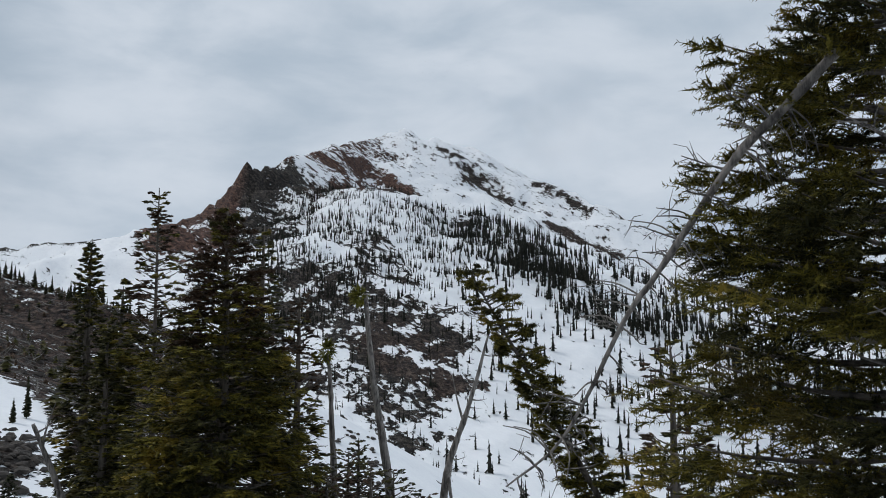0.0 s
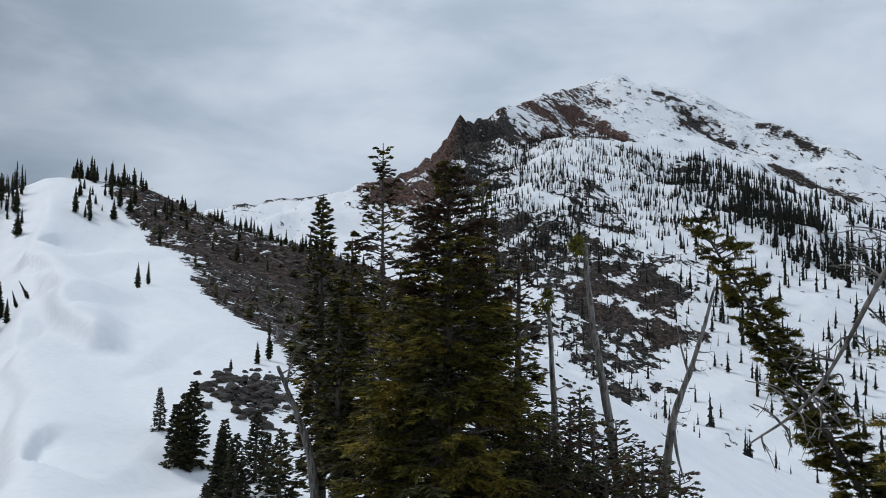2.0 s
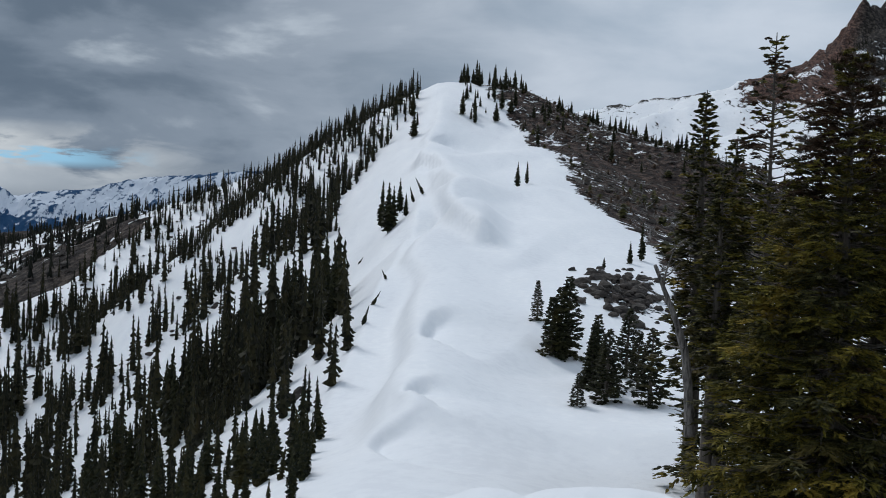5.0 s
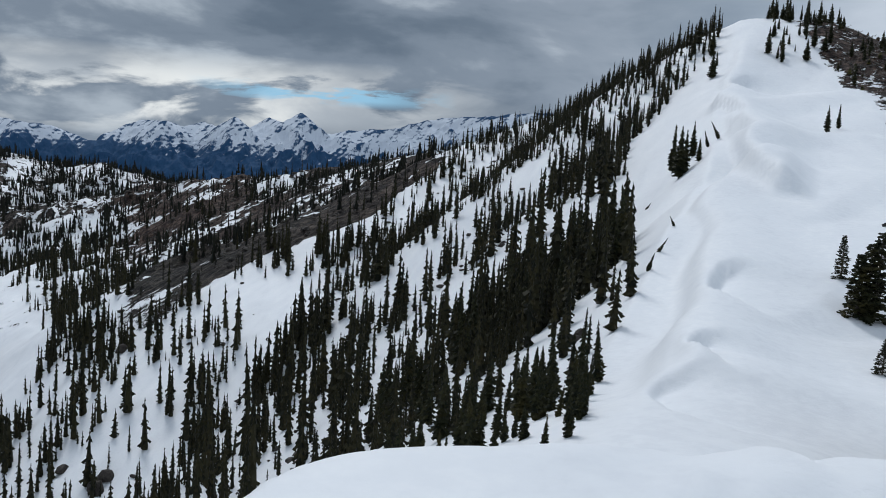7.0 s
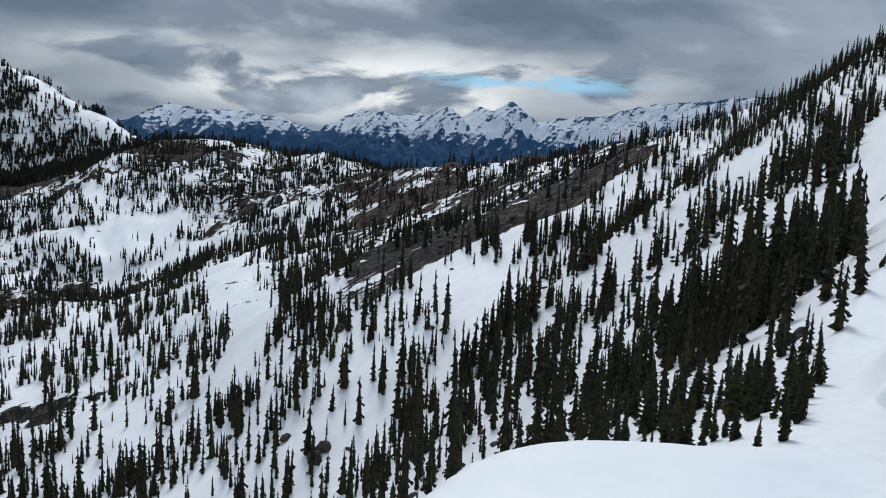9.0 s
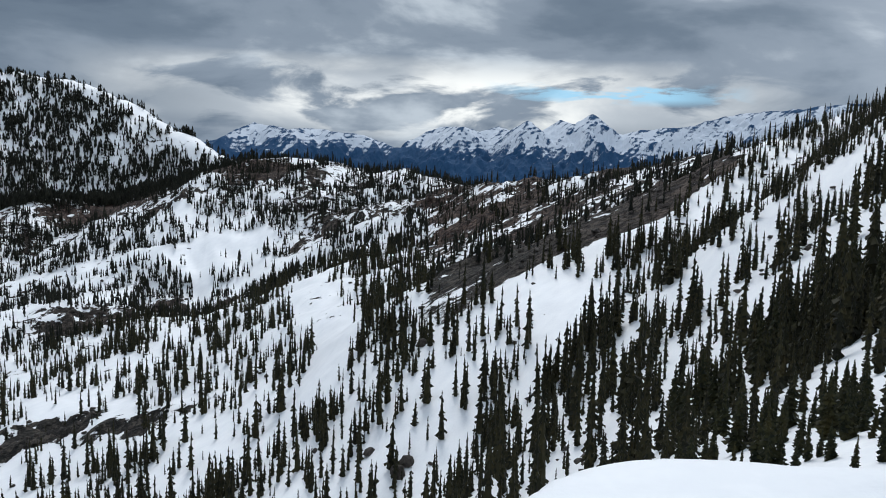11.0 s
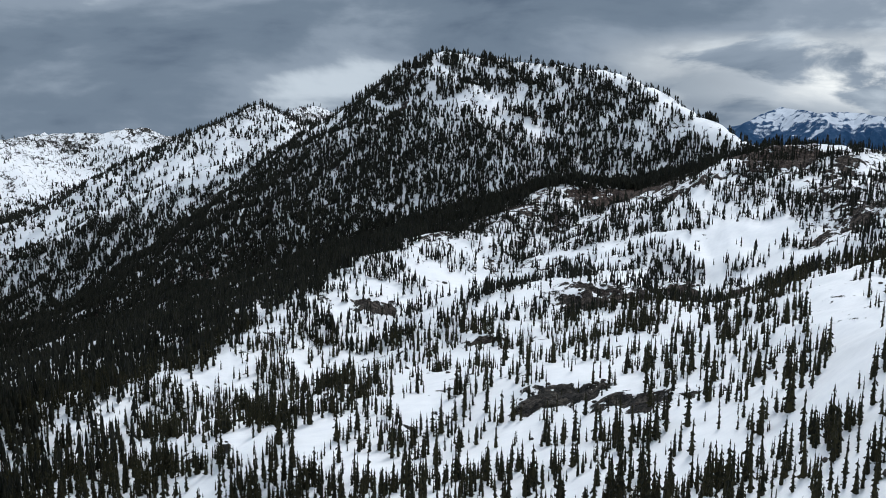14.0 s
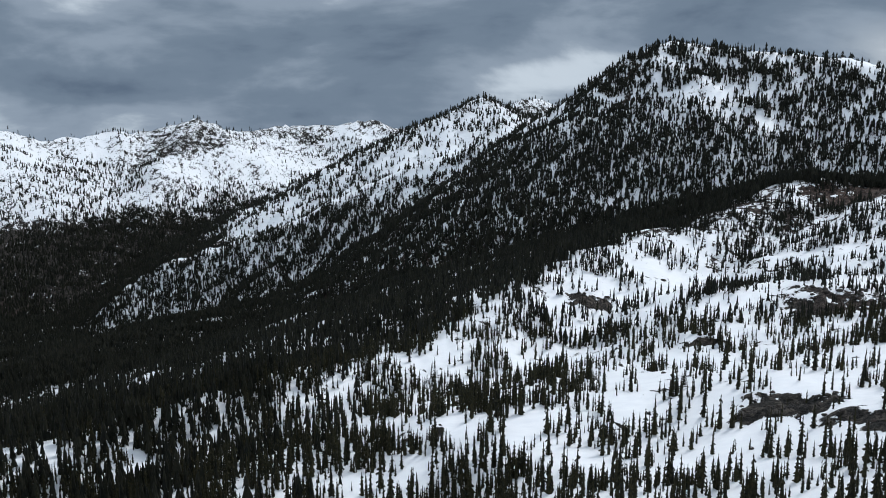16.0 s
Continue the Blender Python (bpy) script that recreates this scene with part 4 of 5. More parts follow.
def build_woods():
    near_bowl = lambda d, a, g: np.clip(6.2 * np.exp(g.normal(0, 0.42, len(d))), 1.6, 13.5) * np.clip(0.55 + d / 400, 0, 1.05) * (0.6 + 0.4 * smooth(a, 54, 68))
    tall = lambda mean, dev, lo, hi: (lambda d, a, g: np.clip(g.normal(mean, dev, len(d)), lo, hi))
    scatter("slope_woods", 2650, 39, 84, 58, 300, slope_chance, lambda d, a, g: np.clip(4.9 * np.exp(g.normal(0, 0.40, len(d))), 1.0, 10.5) * np.clip(0.5 + d / 260, 0, 1.1) * (1 - 0.45 * smooth(d, 110, 190) * (1 - smooth(a, 50, 62))), KIND_MID, "dark firs crowding the steep snowy slope below the cornice", 6, MAT_NEEDLE_SLOPE)
    scatter("edge_woods", 230, 42, 64, 26, 76, slope_chance, lambda d, a, g: np.clip(0.062 * d * np.exp(g.normal(0, 0.35, len(d))), 0.8, 6.0), KIND_MID, "slender dark firs along the lower edge of the snow ridge", 17, MAT_NEEDLE_SLOPE, tries=60)
    scatter("spur_woods", 2200, 53, 77, 262, 760, spur_chance, tall(5.0, 1.8, 2, 9), KIND_FAR, "sparse small firs on the bare rocky spur", 9)
    scatter("side_woods", 3000, 114, 154, 170, 620, lambda x, y, r, a: smooth(a + 6 * fbm(x, y, 80, 2, 77), 124, 137) * (0.25 + 0.75 * clump(x, y, 22, 82, -0.2, 0.05)), tall(11, 2.6, 4, 17), KIND_FAR, "dense dark firs on the lower slope", 8)
    scatter("valley_woods", 11500, 98, 153, 360, 1080, forest_chance, tall(12, 3, 5, 19), KIND_FAR, "dense dark fir forest filling the valley", 7, tries=7)
    scatter("bowl_woods", 12300, 46, 150, 62, 560, bowl_chance, near_bowl, KIND_PLAIN, "dark slender firs in clumps on the snowy bowl", 1, MAT_NEEDLE_SLOPE)
    scatter("bench_woods", 14000, 66, 117, 540, 1060, lambda x, y, r, a: np.clip(0.07 + 0.93 * clump(x, y, 20, 71, -0.08, 0.14), 0, 1) * lanes(x, y, OPEN_BENCH) * (1 - 0.85 * ledge_at(x, y)[1]) * (1 - 0.9 * spur_rock(x, y, r, a, 0)),
            lambda d, a, g: np.clip(6.4 * np.exp(g.normal(0, 0.38, len(d))), 2, 12.5), KIND_FAR, "small dark firs scattered over snowy rock benches", 2)
    scatter("hill_woods", 60000, 84, 150, 980, 1750, wood_chance, tall(9.4, 2.6, 4, 15), KIND_CLUMP, "dense dark fir forest on the wooded hill", 3, tries=5)
    scatter("mountain_woods", 7200, -30, 14, 330, 1010, mount_chance, lambda d, a, g: np.clip(6.4 * np.exp(g.normal(0, 0.33, len(d))), 2.2, 15) * (0.85 + 0.75 * smooth(-a, -2, 7)), KIND_THIN, "dark firs scattered over the snowy mountainside", 4)
    scatter("distant_woods", 27000, 112, 154, 1650, 3100, distant_chance, tall(11, 2.5, 5, 17), KIND_TINY, "specks of distant forest on snowy mountains", 5, tries=7)
    scatter("stunted_shrubs", 260, 10, 36, 46, 200, rise_chance, lambda d, a, g: g.uniform(0.4, 1.3, len(d)), KIND_BUSH, "stunted dark shrubs among the rocks of the rise", 10, MAT_NEEDLE_DARK)
    scatter("dead_brush", 420, 10, 36, 46, 200, rise_chance, lambda d, a, g: g.uniform(0.3, 1.0, len(d)), KIND_BUSH, "brown dead brush among the rocks of the rise", 11, MAT_NEEDLE_BROWN)
    scatter("slope_stones", 260, 45, 76, 62, 300, lambda x, y, r, a: 0.04 + 0.96 * clump(x, y, 20, 85, 0.08, 0.24), lambda d, a, g: g.uniform(0.2, 0.9, len(d)), KIND_STONE, "dark stones showing through the snow between the firs", 12, MAT_STONE, "stones")
    scatter("bench_stones", 1300, 62, 128, 180, 1000, lambda x, y, r, a: 0.01 + 0.99 * smooth(ledge_at(x, y)[1], 0.1, 0.6), lambda d, a, g: g.uniform(0.5, 1.7, len(d)) * (0.6 + d / 700), KIND_STONE, "dark broken stones along the snowy benches", 13, MAT_STONE, "stones")
    scatter("dead_sticks", 900, 12, 35, 44, 190, rise_chance, lambda d, a, g: g.uniform(0.8, 2.6, len(d)), KIND_STICK, "bleached broken sticks lying over the rocky rise", 15, MAT_DEADWOOD, "dead wood")
    scatter("patch_stones", 150, 21, 30, 40, 60, lambda x, y, r, a: np.exp(-(((a - 25.5) / 2.2) ** 2 + ((r - 50) / 4.5) ** 2)), lambda d, a, g: g.uniform(0.12, 0.55, len(d)), KIND_STONE, "layered dark stones of a low outcrop in the snow", 16, MAT_STONE, "stones")
    scatter("spur_stones", 1000, 53, 77, 240, 720, lambda x, y, r, a: spur_rock(x, y, r, a, 0) * (0.2 + 0.8 * clump(x, y, 20, 99, -0.1, 0.15)), lambda d, a, g: g.uniform(0.6, 2.0, len(d)), KIND_STONE, "brown-grey broken stones on the bare spur", 18, MAT_STONE, "stones")
    scatter("rise_stones", 900, 4, 36, 40, 205, rise_chance, lambda d, a, g: g.uniform(0.15, 0.75, len(d)), KIND_STONE, "grey-brown broken stones covering the rocky rise", 14, MAT_STONE, "stones")


build_woods()

# ---------------- single trees ----------------
class Heap:
    """Collects triangles for one mesh."""

    def __init__(self):
        self.v, self.f, self.m, self.n = [], [], [], 0

    def add(self, v, f, mat=0):
        v, f = np.asarray(v, float).reshape(-1, 3), np.asarray(f, int).reshape(-1, 3)
        self.v.append(v)
        self.f.append(f + self.n)
        self.m.append(np.full(len(f), mat))
        self.n += len(v)

    def mesh(self, name, mats, smooth_faces=False):
        return mesh_from(name, np.vstack(self.v), np.vstack(self.f), mats, smooth_faces, np.concatenate(self.m))


def tube(heap, pts, radii, sides=7, mat=0, rng=None, wobble=0.0):
    """A tapering limb along pts."""
    pts = np.asarray(pts, float)
    n = len(pts)
    d = np.gradient(pts, axis=0)
    d /= np.linalg.norm(d, axis=1)[:, None] + 1e-9
    ref = np.where(np.abs(d[:, 2:]) > 0.9, [[1.0, 0, 0]], [[0, 0, 1.0]])
    a = np.cross(d, ref)
    a /= np.linalg.norm(a, axis=1)[:, None] + 1e-9
    b = np.cross(d, a)
    t = np.arange(sides) * 2 * math.pi / sides
    rad = np.asarray(radii, float)[:, None]
    if rng is not None and wobble:
        rad = rad * (1 + wobble * rng.uniform(-1, 1, (n, sides)))
    ring = pts[:, None] + (a[:, None] * np.cos(t)[None, :, None] + b[:, None] * np.sin(t)[None, :, None]) * np.broadcast_to(rad, (n, sides))[..., None]
    v = np.vstack([ring.reshape(-1, 3), pts[-1:], pts[:1]])
    f = []
    for i in range(n - 1):
        for k in range(sides):
            p, q = i * sides + k, i * sides + (k + 1) % sides
            f += [(p, q, q + sides), (p, q + sides, p + sides)]
    for k in range(sides):
        f.append(((n - 1) * sides + k, (n - 1) * sides + (k + 1) % sides, n * sides))
        f.append((k, n * sides + 1, (k + 1) % sides))
    heap.add(v, f, mat)


def sprays(heap, base, way, length, width, mats, rng, needles=0, needle_len=None):
    """Many needled twigs at once: flattened spindles, with single needles standing off them where wanted."""
    base, way = np.asarray(base, float), np.asarray(way, float)
    n = len(base)
    way = way / (np.linalg.norm(way, axis=1)[:, None] + 1e-9)
    ref = np.tile([[0, 0, 1.0]], (n, 1))
    a = np.cross(way, ref)
    a /= np.linalg.norm(a, axis=1)[:, None] + 1e-6
    b = np.cross(a, way)
    spin = rng.uniform(-0.5, 0.5, n)[:, None]
    a, b = a * np.cos(spin) + b * np.sin(spin), b * np.cos(spin) - a * np.sin(spin)
    L, W = np.asarray(length)[:, None], np.asarray(width)[:, None]
    mid = base + way * L * rng.uniform(0.35, 0.6, (n, 1))
    tip = base + way * L
    v = np.stack([base, mid + a * W, mid + b * W * 0.6, mid - a * W, tip], 1)
    one = np.array([(0, 2, 1), (0, 3, 2), (0, 1, 3), (4, 1, 2), (4, 2, 3), (4, 3, 1)])
    f = (one[None] + (np.arange(n) * 5)[:, None, None]).reshape(-1, 3)
    heap.v.append(v.reshape(-1, 3))
    heap.f.append(f + heap.n)
    heap.m.append(np.repeat(np.asarray(mats), len(one)))
    heap.n += n * 5
    for k in range(needles):
        u = rng.uniform(0.05, 1.0, (n, 1))
        p = base + way * L * u
        side = a * np.cos(k * 2.4) + b * np.sin(k * 2.4) * 0.8 + way * rng.uniform(0.4, 0.9, (n, 1))
        q = p + side * (needle_len * rng.uniform(0.7, 1.2, (n, 1)) if needle_len else W * rng.uniform(1.3, 2.1, (n, 1)))
        r_ = p + way * (0.26 * needle_len if needle_len else W * 0.55)
        heap.v.append(np.stack([p, r_, q], 1).reshape(-1, 3))
        heap.f.append(np.arange(n * 3).reshape(-1, 3) + heap.n)
        heap.m.append(np.asarray(mats))
        heap.n += n * 3


def fir(height, spread, seed, limbs=150, fine=1.0, needles=0, clear=0.06, power=0.75, gappy=0.0, lean=(0, 0), bow=0.0, droop=0.25, dead=0.1, mats=None, mat_fn=None, one_side=None, twig=(0.18, 0.038), start=0.0, trunk_r=None, branchlets=9.0, stand=0.35, needle_len=None):
    """Trunk, dead wood and crown of a fir as heaps, base at 0,0,0."""
    rng = np.random.RandomState(seed)
    trunk, crown, bare_all = Heap(), Heap(), []
    tr = trunk_r or 0.018 * height + 0.02

    def axis(u):
        u = np.asarray(u, float)
        return np.stack([lean[0] * u * height + bow * height * u * u, lean[1] * u * height + 0.01 * height * np.sin(u * 5 + seed), u * height], -1)

    us = np.linspace(0, 1, 22)
    tube(trunk, axis(us), tr * (1 - us) ** 0.8 + 0.008, 8, 0, rng, 0.12)
    B, D, Ln, W, M = [], [], [], [], []
    for k in range(limbs):
        u = clear + (0.985 - clear) * ((k + rng.uniform(0, 1)) / limbs) ** 0.85
        if u < start:
            continue
        if rng.uniform() < gappy:
            continue
        turn = k * 2.39996 + rng.uniform(-0.5, 0.5)
        ln = spread * (1 - u) ** power * rng.uniform(0.62, 1.18) + 0.05
        if one_side is not None:
            if math.cos(turn - one_side) < -0.25 and rng.uniform() < 0.75:
                continue
            ln *= 0.45 + 0.75 * max(0.0, math.cos(turn - one_side)) + 0.1
        o = axis(u)
        lift = rng.uniform(-0.12, 0.10) - droop * (1 - u) + 0.35 * u * u
        out = np.array([math.cos(turn), math.sin(turn), 0])
        sidew = np.array([-math.sin(turn), math.cos(turn), 0]) * rng.uniform(-0.15, 0.15)
        s = np.linspace(0, 1, 6)
        path = o + (out + sidew * s[:, None]) * (s * ln)[:, None]
        path[:, 2] += ln * (lift * s + 0.22 * s ** 2.2)
        is_dead = rng.uniform() < dead * (1.6 if u < 0.35 else 0.5)
        bare = Heap()
        if is_dead:
            bare_all.append(bare)
        tube(bare if is_dead else trunk, path, (0.010 + 0.014 * ln) * (1 - 0.85 * s), 4)
        if is_dead:
            for q in range(rng.randint(3, 7)):
                w = rng.uniform(0.3, 0.95)
                p = o + out * w * ln
                p[2] += ln * (lift * w + 0.22 * w ** 2.2)
                e = p + (out * rng.uniform(0.1, 0.3) + np.array([-out[1], out[0], 0]) * rng.uniform(-0.35, 0.35) + [0, 0, rng.uniform(-0.1, 0.15)]) * ln * 0.6
                tube(bare, [p, (p + e) / 2 + rng.normal(0, 0.01, 3), e], [0.007, 0.005, 0.002], 3)
            continue
        tl, tw = twig
        across = np.array([-out[1], out[0], 0])
        stems = max(3, int(ln * branchlets))
        w = rng.uniform(0.12, 1.0, stems) ** 0.8
        p = o + (out + sidew * w[:, None]) * (w * ln)[:, None]
        p[:, 2] += ln * (lift * w + 0.22 * w ** 2.2)
        sgn = np.where(rng.uniform(size=stems) < 0.5, -1, 1)
        fan = rng.uniform(0.35, 1.05, stems)
        d = out * np.cos(fan)[:, None] + across * (np.sin(fan) * sgn)[:, None]
        d[:, 2] += rng.uniform(-0.30, 0.12, stems) + lift * 0.6
        reach = ln * (0.16 + 0.34 * (1 - w)) * rng.uniform(0.7, 1.3, stems) + 0.05
        per = max(3, int(round(7 * fine)))
        k2 = rng.uniform(0.1, 1.0, (stems, per))
        pos = p[:, None] + d[:, None] * (k2 * reach[:, None])[..., None]
        pos[..., 2] -= 0.10 * (k2 * reach[:, None]) ** 1.5
        sg2 = np.where(rng.uniform(size=(stems, per)) < 0.5, -1, 1) * rng.uniform(0.2, 0.9, (stems, per))
        perp = np.stack([-d[:, 1], d[:, 0], 0 * d[:, 0]], -1)
        dd = d[:, None] + perp[:, None] * sg2[..., None]
        dd[..., 2] += rng.uniform(-0.25, stand, (stems, per))
        count = stems * per
        m_here = mat_fn(u, turn, rng) if mat_fn else 0
        B.append(pos.reshape(-1, 3))
        D.append(dd.reshape(-1, 3))
        Ln.append(tl * (0.42 + 0.58 * min(1.0, (1 - u) * 2.6)) * rng.uniform(0.6, 1.3, count))
        W.append(tw * rng.uniform(0.7, 1.3, count))
        M.append(np.full(count, m_here))
        # end of the limb
        B.append(path[-2:-1])
        D.append((path[-1] - path[-2])[None])
        Ln.append(np.array([tl * (0.4 + 0.5 * min(1.0, (1 - u) * 2.6))]))
        W.append(np.array([tw]))
        M.append(M[-1][:1])
    top = axis(np.array([0.97]))
    B.append(top)
    D.append(np.array([[lean[0] + bow, lean[1], 1.0]]))
    Ln.append(np.array([0.045 * height + 0.05]))
    W.append(np.array([twig[1] * 0.8]))
    M.append(np.array([mat_fn(1.0, 0, rng) if mat_fn else 0]))
    sprays(crown, np.vstack(B), np.vstack(D), np.concatenate(Ln), np.concatenate(W), np.concatenate(M), rng, needles, needle_len)
    return trunk, crown, bare_all


def place(az, d, z=None, sink=0.12):
    x, y = polar(az, d)
    return float(x), float(y), (ground_z(float(x), float(y)) - sink) if z is None else z


def tree_thing(name, label, category, az, d, heaps, mats, z=None, turn=0.0, group=""):
    x, y, z0 = place(az, d, z)
    root = new(name)
    root.empty_display_size = 0.3
    root.location = (x, y, z0)
    root.rotation_euler = (0, 0, turn)
    tagged(root, label, category, group)
    trunk, crown, bare = heaps
    for part_name, heap, mm, lab in [("trunk", trunk, [MAT_BARK], ""), ("crown", crown, mats, "")] + [("dead_branch", b, [MAT_DEADWOOD], "bare grey dead branch") for b in bare]:
        ob = new(part_name, heap.mesh(part_name, mm, part_name == "trunk"))
        ob.parent = root
        if lab:
            tagged(ob, lab)
    return root


def spot(az, el, d):
    x, y = polar(az, d)
    return np.array([float(x), float(y), EYE_Z + d * math.tan(radians(el))])


def top_height(az, d, el):
    """Height of a tree whose tip is seen under the elevation el, standing at az, d."""
    x, y, z0 = place(az, d)
    return EYE_Z + d * math.tan(radians(el)) - z0


def make_fir(label, az, d, height, spread, seed, name="fir_tree", turn=0.0, **kw):
    return tree_thing(name, label, "tree", az, d, fir(height, spread, seed, **kw), [MAT_NEEDLE, MAT_NEEDLE_DARK, MAT_NEEDLE_BROWN, MAT_NEEDLE_LIME], turn=turn)


def build_near_trees():
    mixd = lambda u, t, g: 2 if (u > 0.70 and g.uniform() < 0.65) else (1 if g.uniform() < 0.3 else 0)
    dark = lambda u, t, g: 0 if g.uniform() < 0.25 else 1
    gold = lambda u, t, g: 1 if g.uniform() < 0.25 else 0
    group = "slender dark fir standing in a group on the ridge"
    make_fir("broad bushy fir with green-gold needles and browning top", 13.4, 15.5, top_height(13.4, 15.5, 10.4), 2.15, 11, limbs=380, fine=1.7, needles=4, needle_len=0.055, clear=0.02, power=0.74, droop=0.40, dead=0.07, mat_fn=mixd, branchlets=11.0, twig=(0.18, 0.026))
    make_fir("tall fir with a thin open crown and bare twigs", 17.6, 18.5, top_height(17.6, 18.5, 11.3), 1.35, 12, limbs=200, fine=1.4, clear=0.05, power=0.75, gappy=0.08, droop=0.10, dead=0.20, mat_fn=mixd, branchlets=9.0, trunk_r=0.08)
    make_fir(group, 21.4, 21.0, top_height(21.5, 21.0, 8.0), 1.05, 13, limbs=220, fine=1.4, clear=0.26, power=0.90, droop=0.3, dead=0.05, mat_fn=dark)
    make_fir(group, 11.2, 19.5, top_height(11.3, 19.5, 9.3), 1.2, 14, limbs=200, fine=1.4, clear=0.03, power=0.85, gappy=0.05, droop=0.25, dead=0.08, mat_fn=dark)
    make_fir("short dark fir behind the broad one", 19.6, 20.0, top_height(19.6, 20.0, 5.3), 1.05, 15, limbs=170, fine=1.4, clear=0.03, power=0.85, droop=0.3, dead=0.06, mat_fn=dark)
    make_fir("short dark fir behind the broad one", 8.9, 18.5, top_height(8.9, 18.5, 5.2), 0.8, 16, limbs=140, fine=1.4, clear=0.03, power=0.6, gappy=0.1, droop=0.3, dead=0.1, mat_fn=mixd)
    make_fir("bushy fir with a bare lower trunk", 20.3, 18.5, top_height(20.3, 18.5, 3.0), 0.85, 17, limbs=140, fine=1.4, clear=0.38, power=0.8, gappy=0.1, droop=0.2, dead=0.1, mat_fn=dark)
    make_fir("bushy dark fir beside the tall thin one", 16.2, 17.0, top_height(16.2, 17.0, 2.5), 1.3, 27, limbs=140, fine=1.4, clear=0.03, power=0.85, droop=0.3, dead=0.06, mat_fn=gold)
    make_fir("small dark fir below the dead trunks", 5.0, 19.0, max(2.0, top_height(5.0, 19.0, -4.0)), 0.6, 18, limbs=80, fine=0.7, clear=0.03, power=0.7, droop=0.3, dead=0.05, mat_fn=dark)
    make_fir("thin ragged fir with brown inner twigs", -14.6, 12.0, top_height(-14.6, 12.0, 2.0), 0.62, 19, limbs=100, fine=1.3, clear=0.03, power=0.35, gappy=0.15, droop=0.2, dead=0.2, mat_fn=mixd)
    tip, foot = spot(-1.9, 7.0, 12.6), np.array(place(-22.5, 13.6))
    rise = tip[2] - foot[2]
    make_fir("crooked leaning fir with clumped green-gold foliage", -22.5, 13.6, rise, 0.34, 20, name="leaning_fir_tree", limbs=260, fine=2.0, needles=4, needle_len=0.05, clear=0.10, power=0.16, gappy=0.14, lean=((tip[0] - foot[0]) / rise, (tip[1] - foot[1]) / rise), trunk_r=0.075, droop=0.05, dead=0.10, mat_fn=gold, branchlets=22.0, twig=(0.13, 0.024))
    make_fir("large ragged fir close by with green-gold needles", -30.5, 6.3, 9.8, 1.70, 21, name="big_fir_tree", limbs=520, fine=2.2, needles=12, needle_len=0.036, clear=0.02, power=0.60, gappy=0.06, droop=0.42, dead=0.17, mat_fn=lambda u, t, g: 0 if g.uniform() < 0.6 else 1, one_side=radians(150), twig=(0.125, 0.012), trunk_r=0.15, branchlets=13.0, stand=0.7)


build_near_trees()


def build_low_brush():
    """Low firs and brush about the feet of the snags."""
    dark = lambda u, t, g: 2 if g.uniform() < 0.35 else 1
    for k, (a, d, e, w) in enumerate([(9.2, 16.5, -4.5, 1.2), (8.0, 17.5, -6.3, 1.3), (6.9, 16.5, -6.0, 1.4), (5.6, 17.5, -4.8, 1.2), (4.2, 16.5, -5.8, 1.3), (2.8, 17.5, -6.0, 1.2), (1.2, 16.0, -7.4, 1.2), (0.2, 17.5, -8.2, 1.0), (10.6, 15.0, -7.5, 1.3), (7.4, 15.5, -9.5, 1.2), (4.8, 15.5, -8.6, 1.2), (2.2, 15.2, -9.0, 1.1), (-1.0, 16.5, -8.8, 1.0), (3.4, 15.0, -8.0, 1.2)]):
        make_fir("low brown-green brushy fir at the snags", a, d, max(0.9, top_height(a, d, e)), w, 300 + k, name="low_fir", limbs=70, fine=0.7, clear=0.0, power=0.5, droop=0.0, dead=0.22, mat_fn=dark)


build_low_brush()


def template(seed, height, spread, far=False, tops=1):
    """A small fir; a plainer one where it stands far off."""
    root = new("small_fir")
    if far:
        g = random.Random(seed)
        trunk, crown = Heap(), Heap()
        tube(trunk, [(0, 0, 0), (0, 0, height * 0.5), (0, 0, height * 0.97)], [0.045 * height / 3, 0.03 * height / 3, 0.008], 5)
        v, f = ragged(24, 8, spread / height, g, 0.9)
        crown.add(v * height, f, 1)
    else:
        trunk, crown = Heap(), Heap()
        for k in range(tops):
            tr, cr, _ = fir(height * (1 - 0.13 * k), spread * (1 - 0.15 * k), seed + k, limbs=96, fine=0.9, clear=0.0, power=0.95, droop=0.22, dead=0.0, mat_fn=lambda u, t, g: 1, twig=(0.14, 0.060), branchlets=13.0)
            for src, dst in ((tr, trunk), (cr, crown)):
                dst.add(np.vstack(src.v) + [0.32 * k, 0.10 * k, 0], np.vstack(src.f), 1 if src is cr else 0)
    for nm, heap, mm in (("trunk", trunk, [MAT_BARK]), ("crown", crown, [MAT_NEEDLE, MAT_NEEDLE_SMALL])):
        ob = new(nm, heap.mesh(nm, mm, nm == "trunk"))
        ob.parent = root
    return root


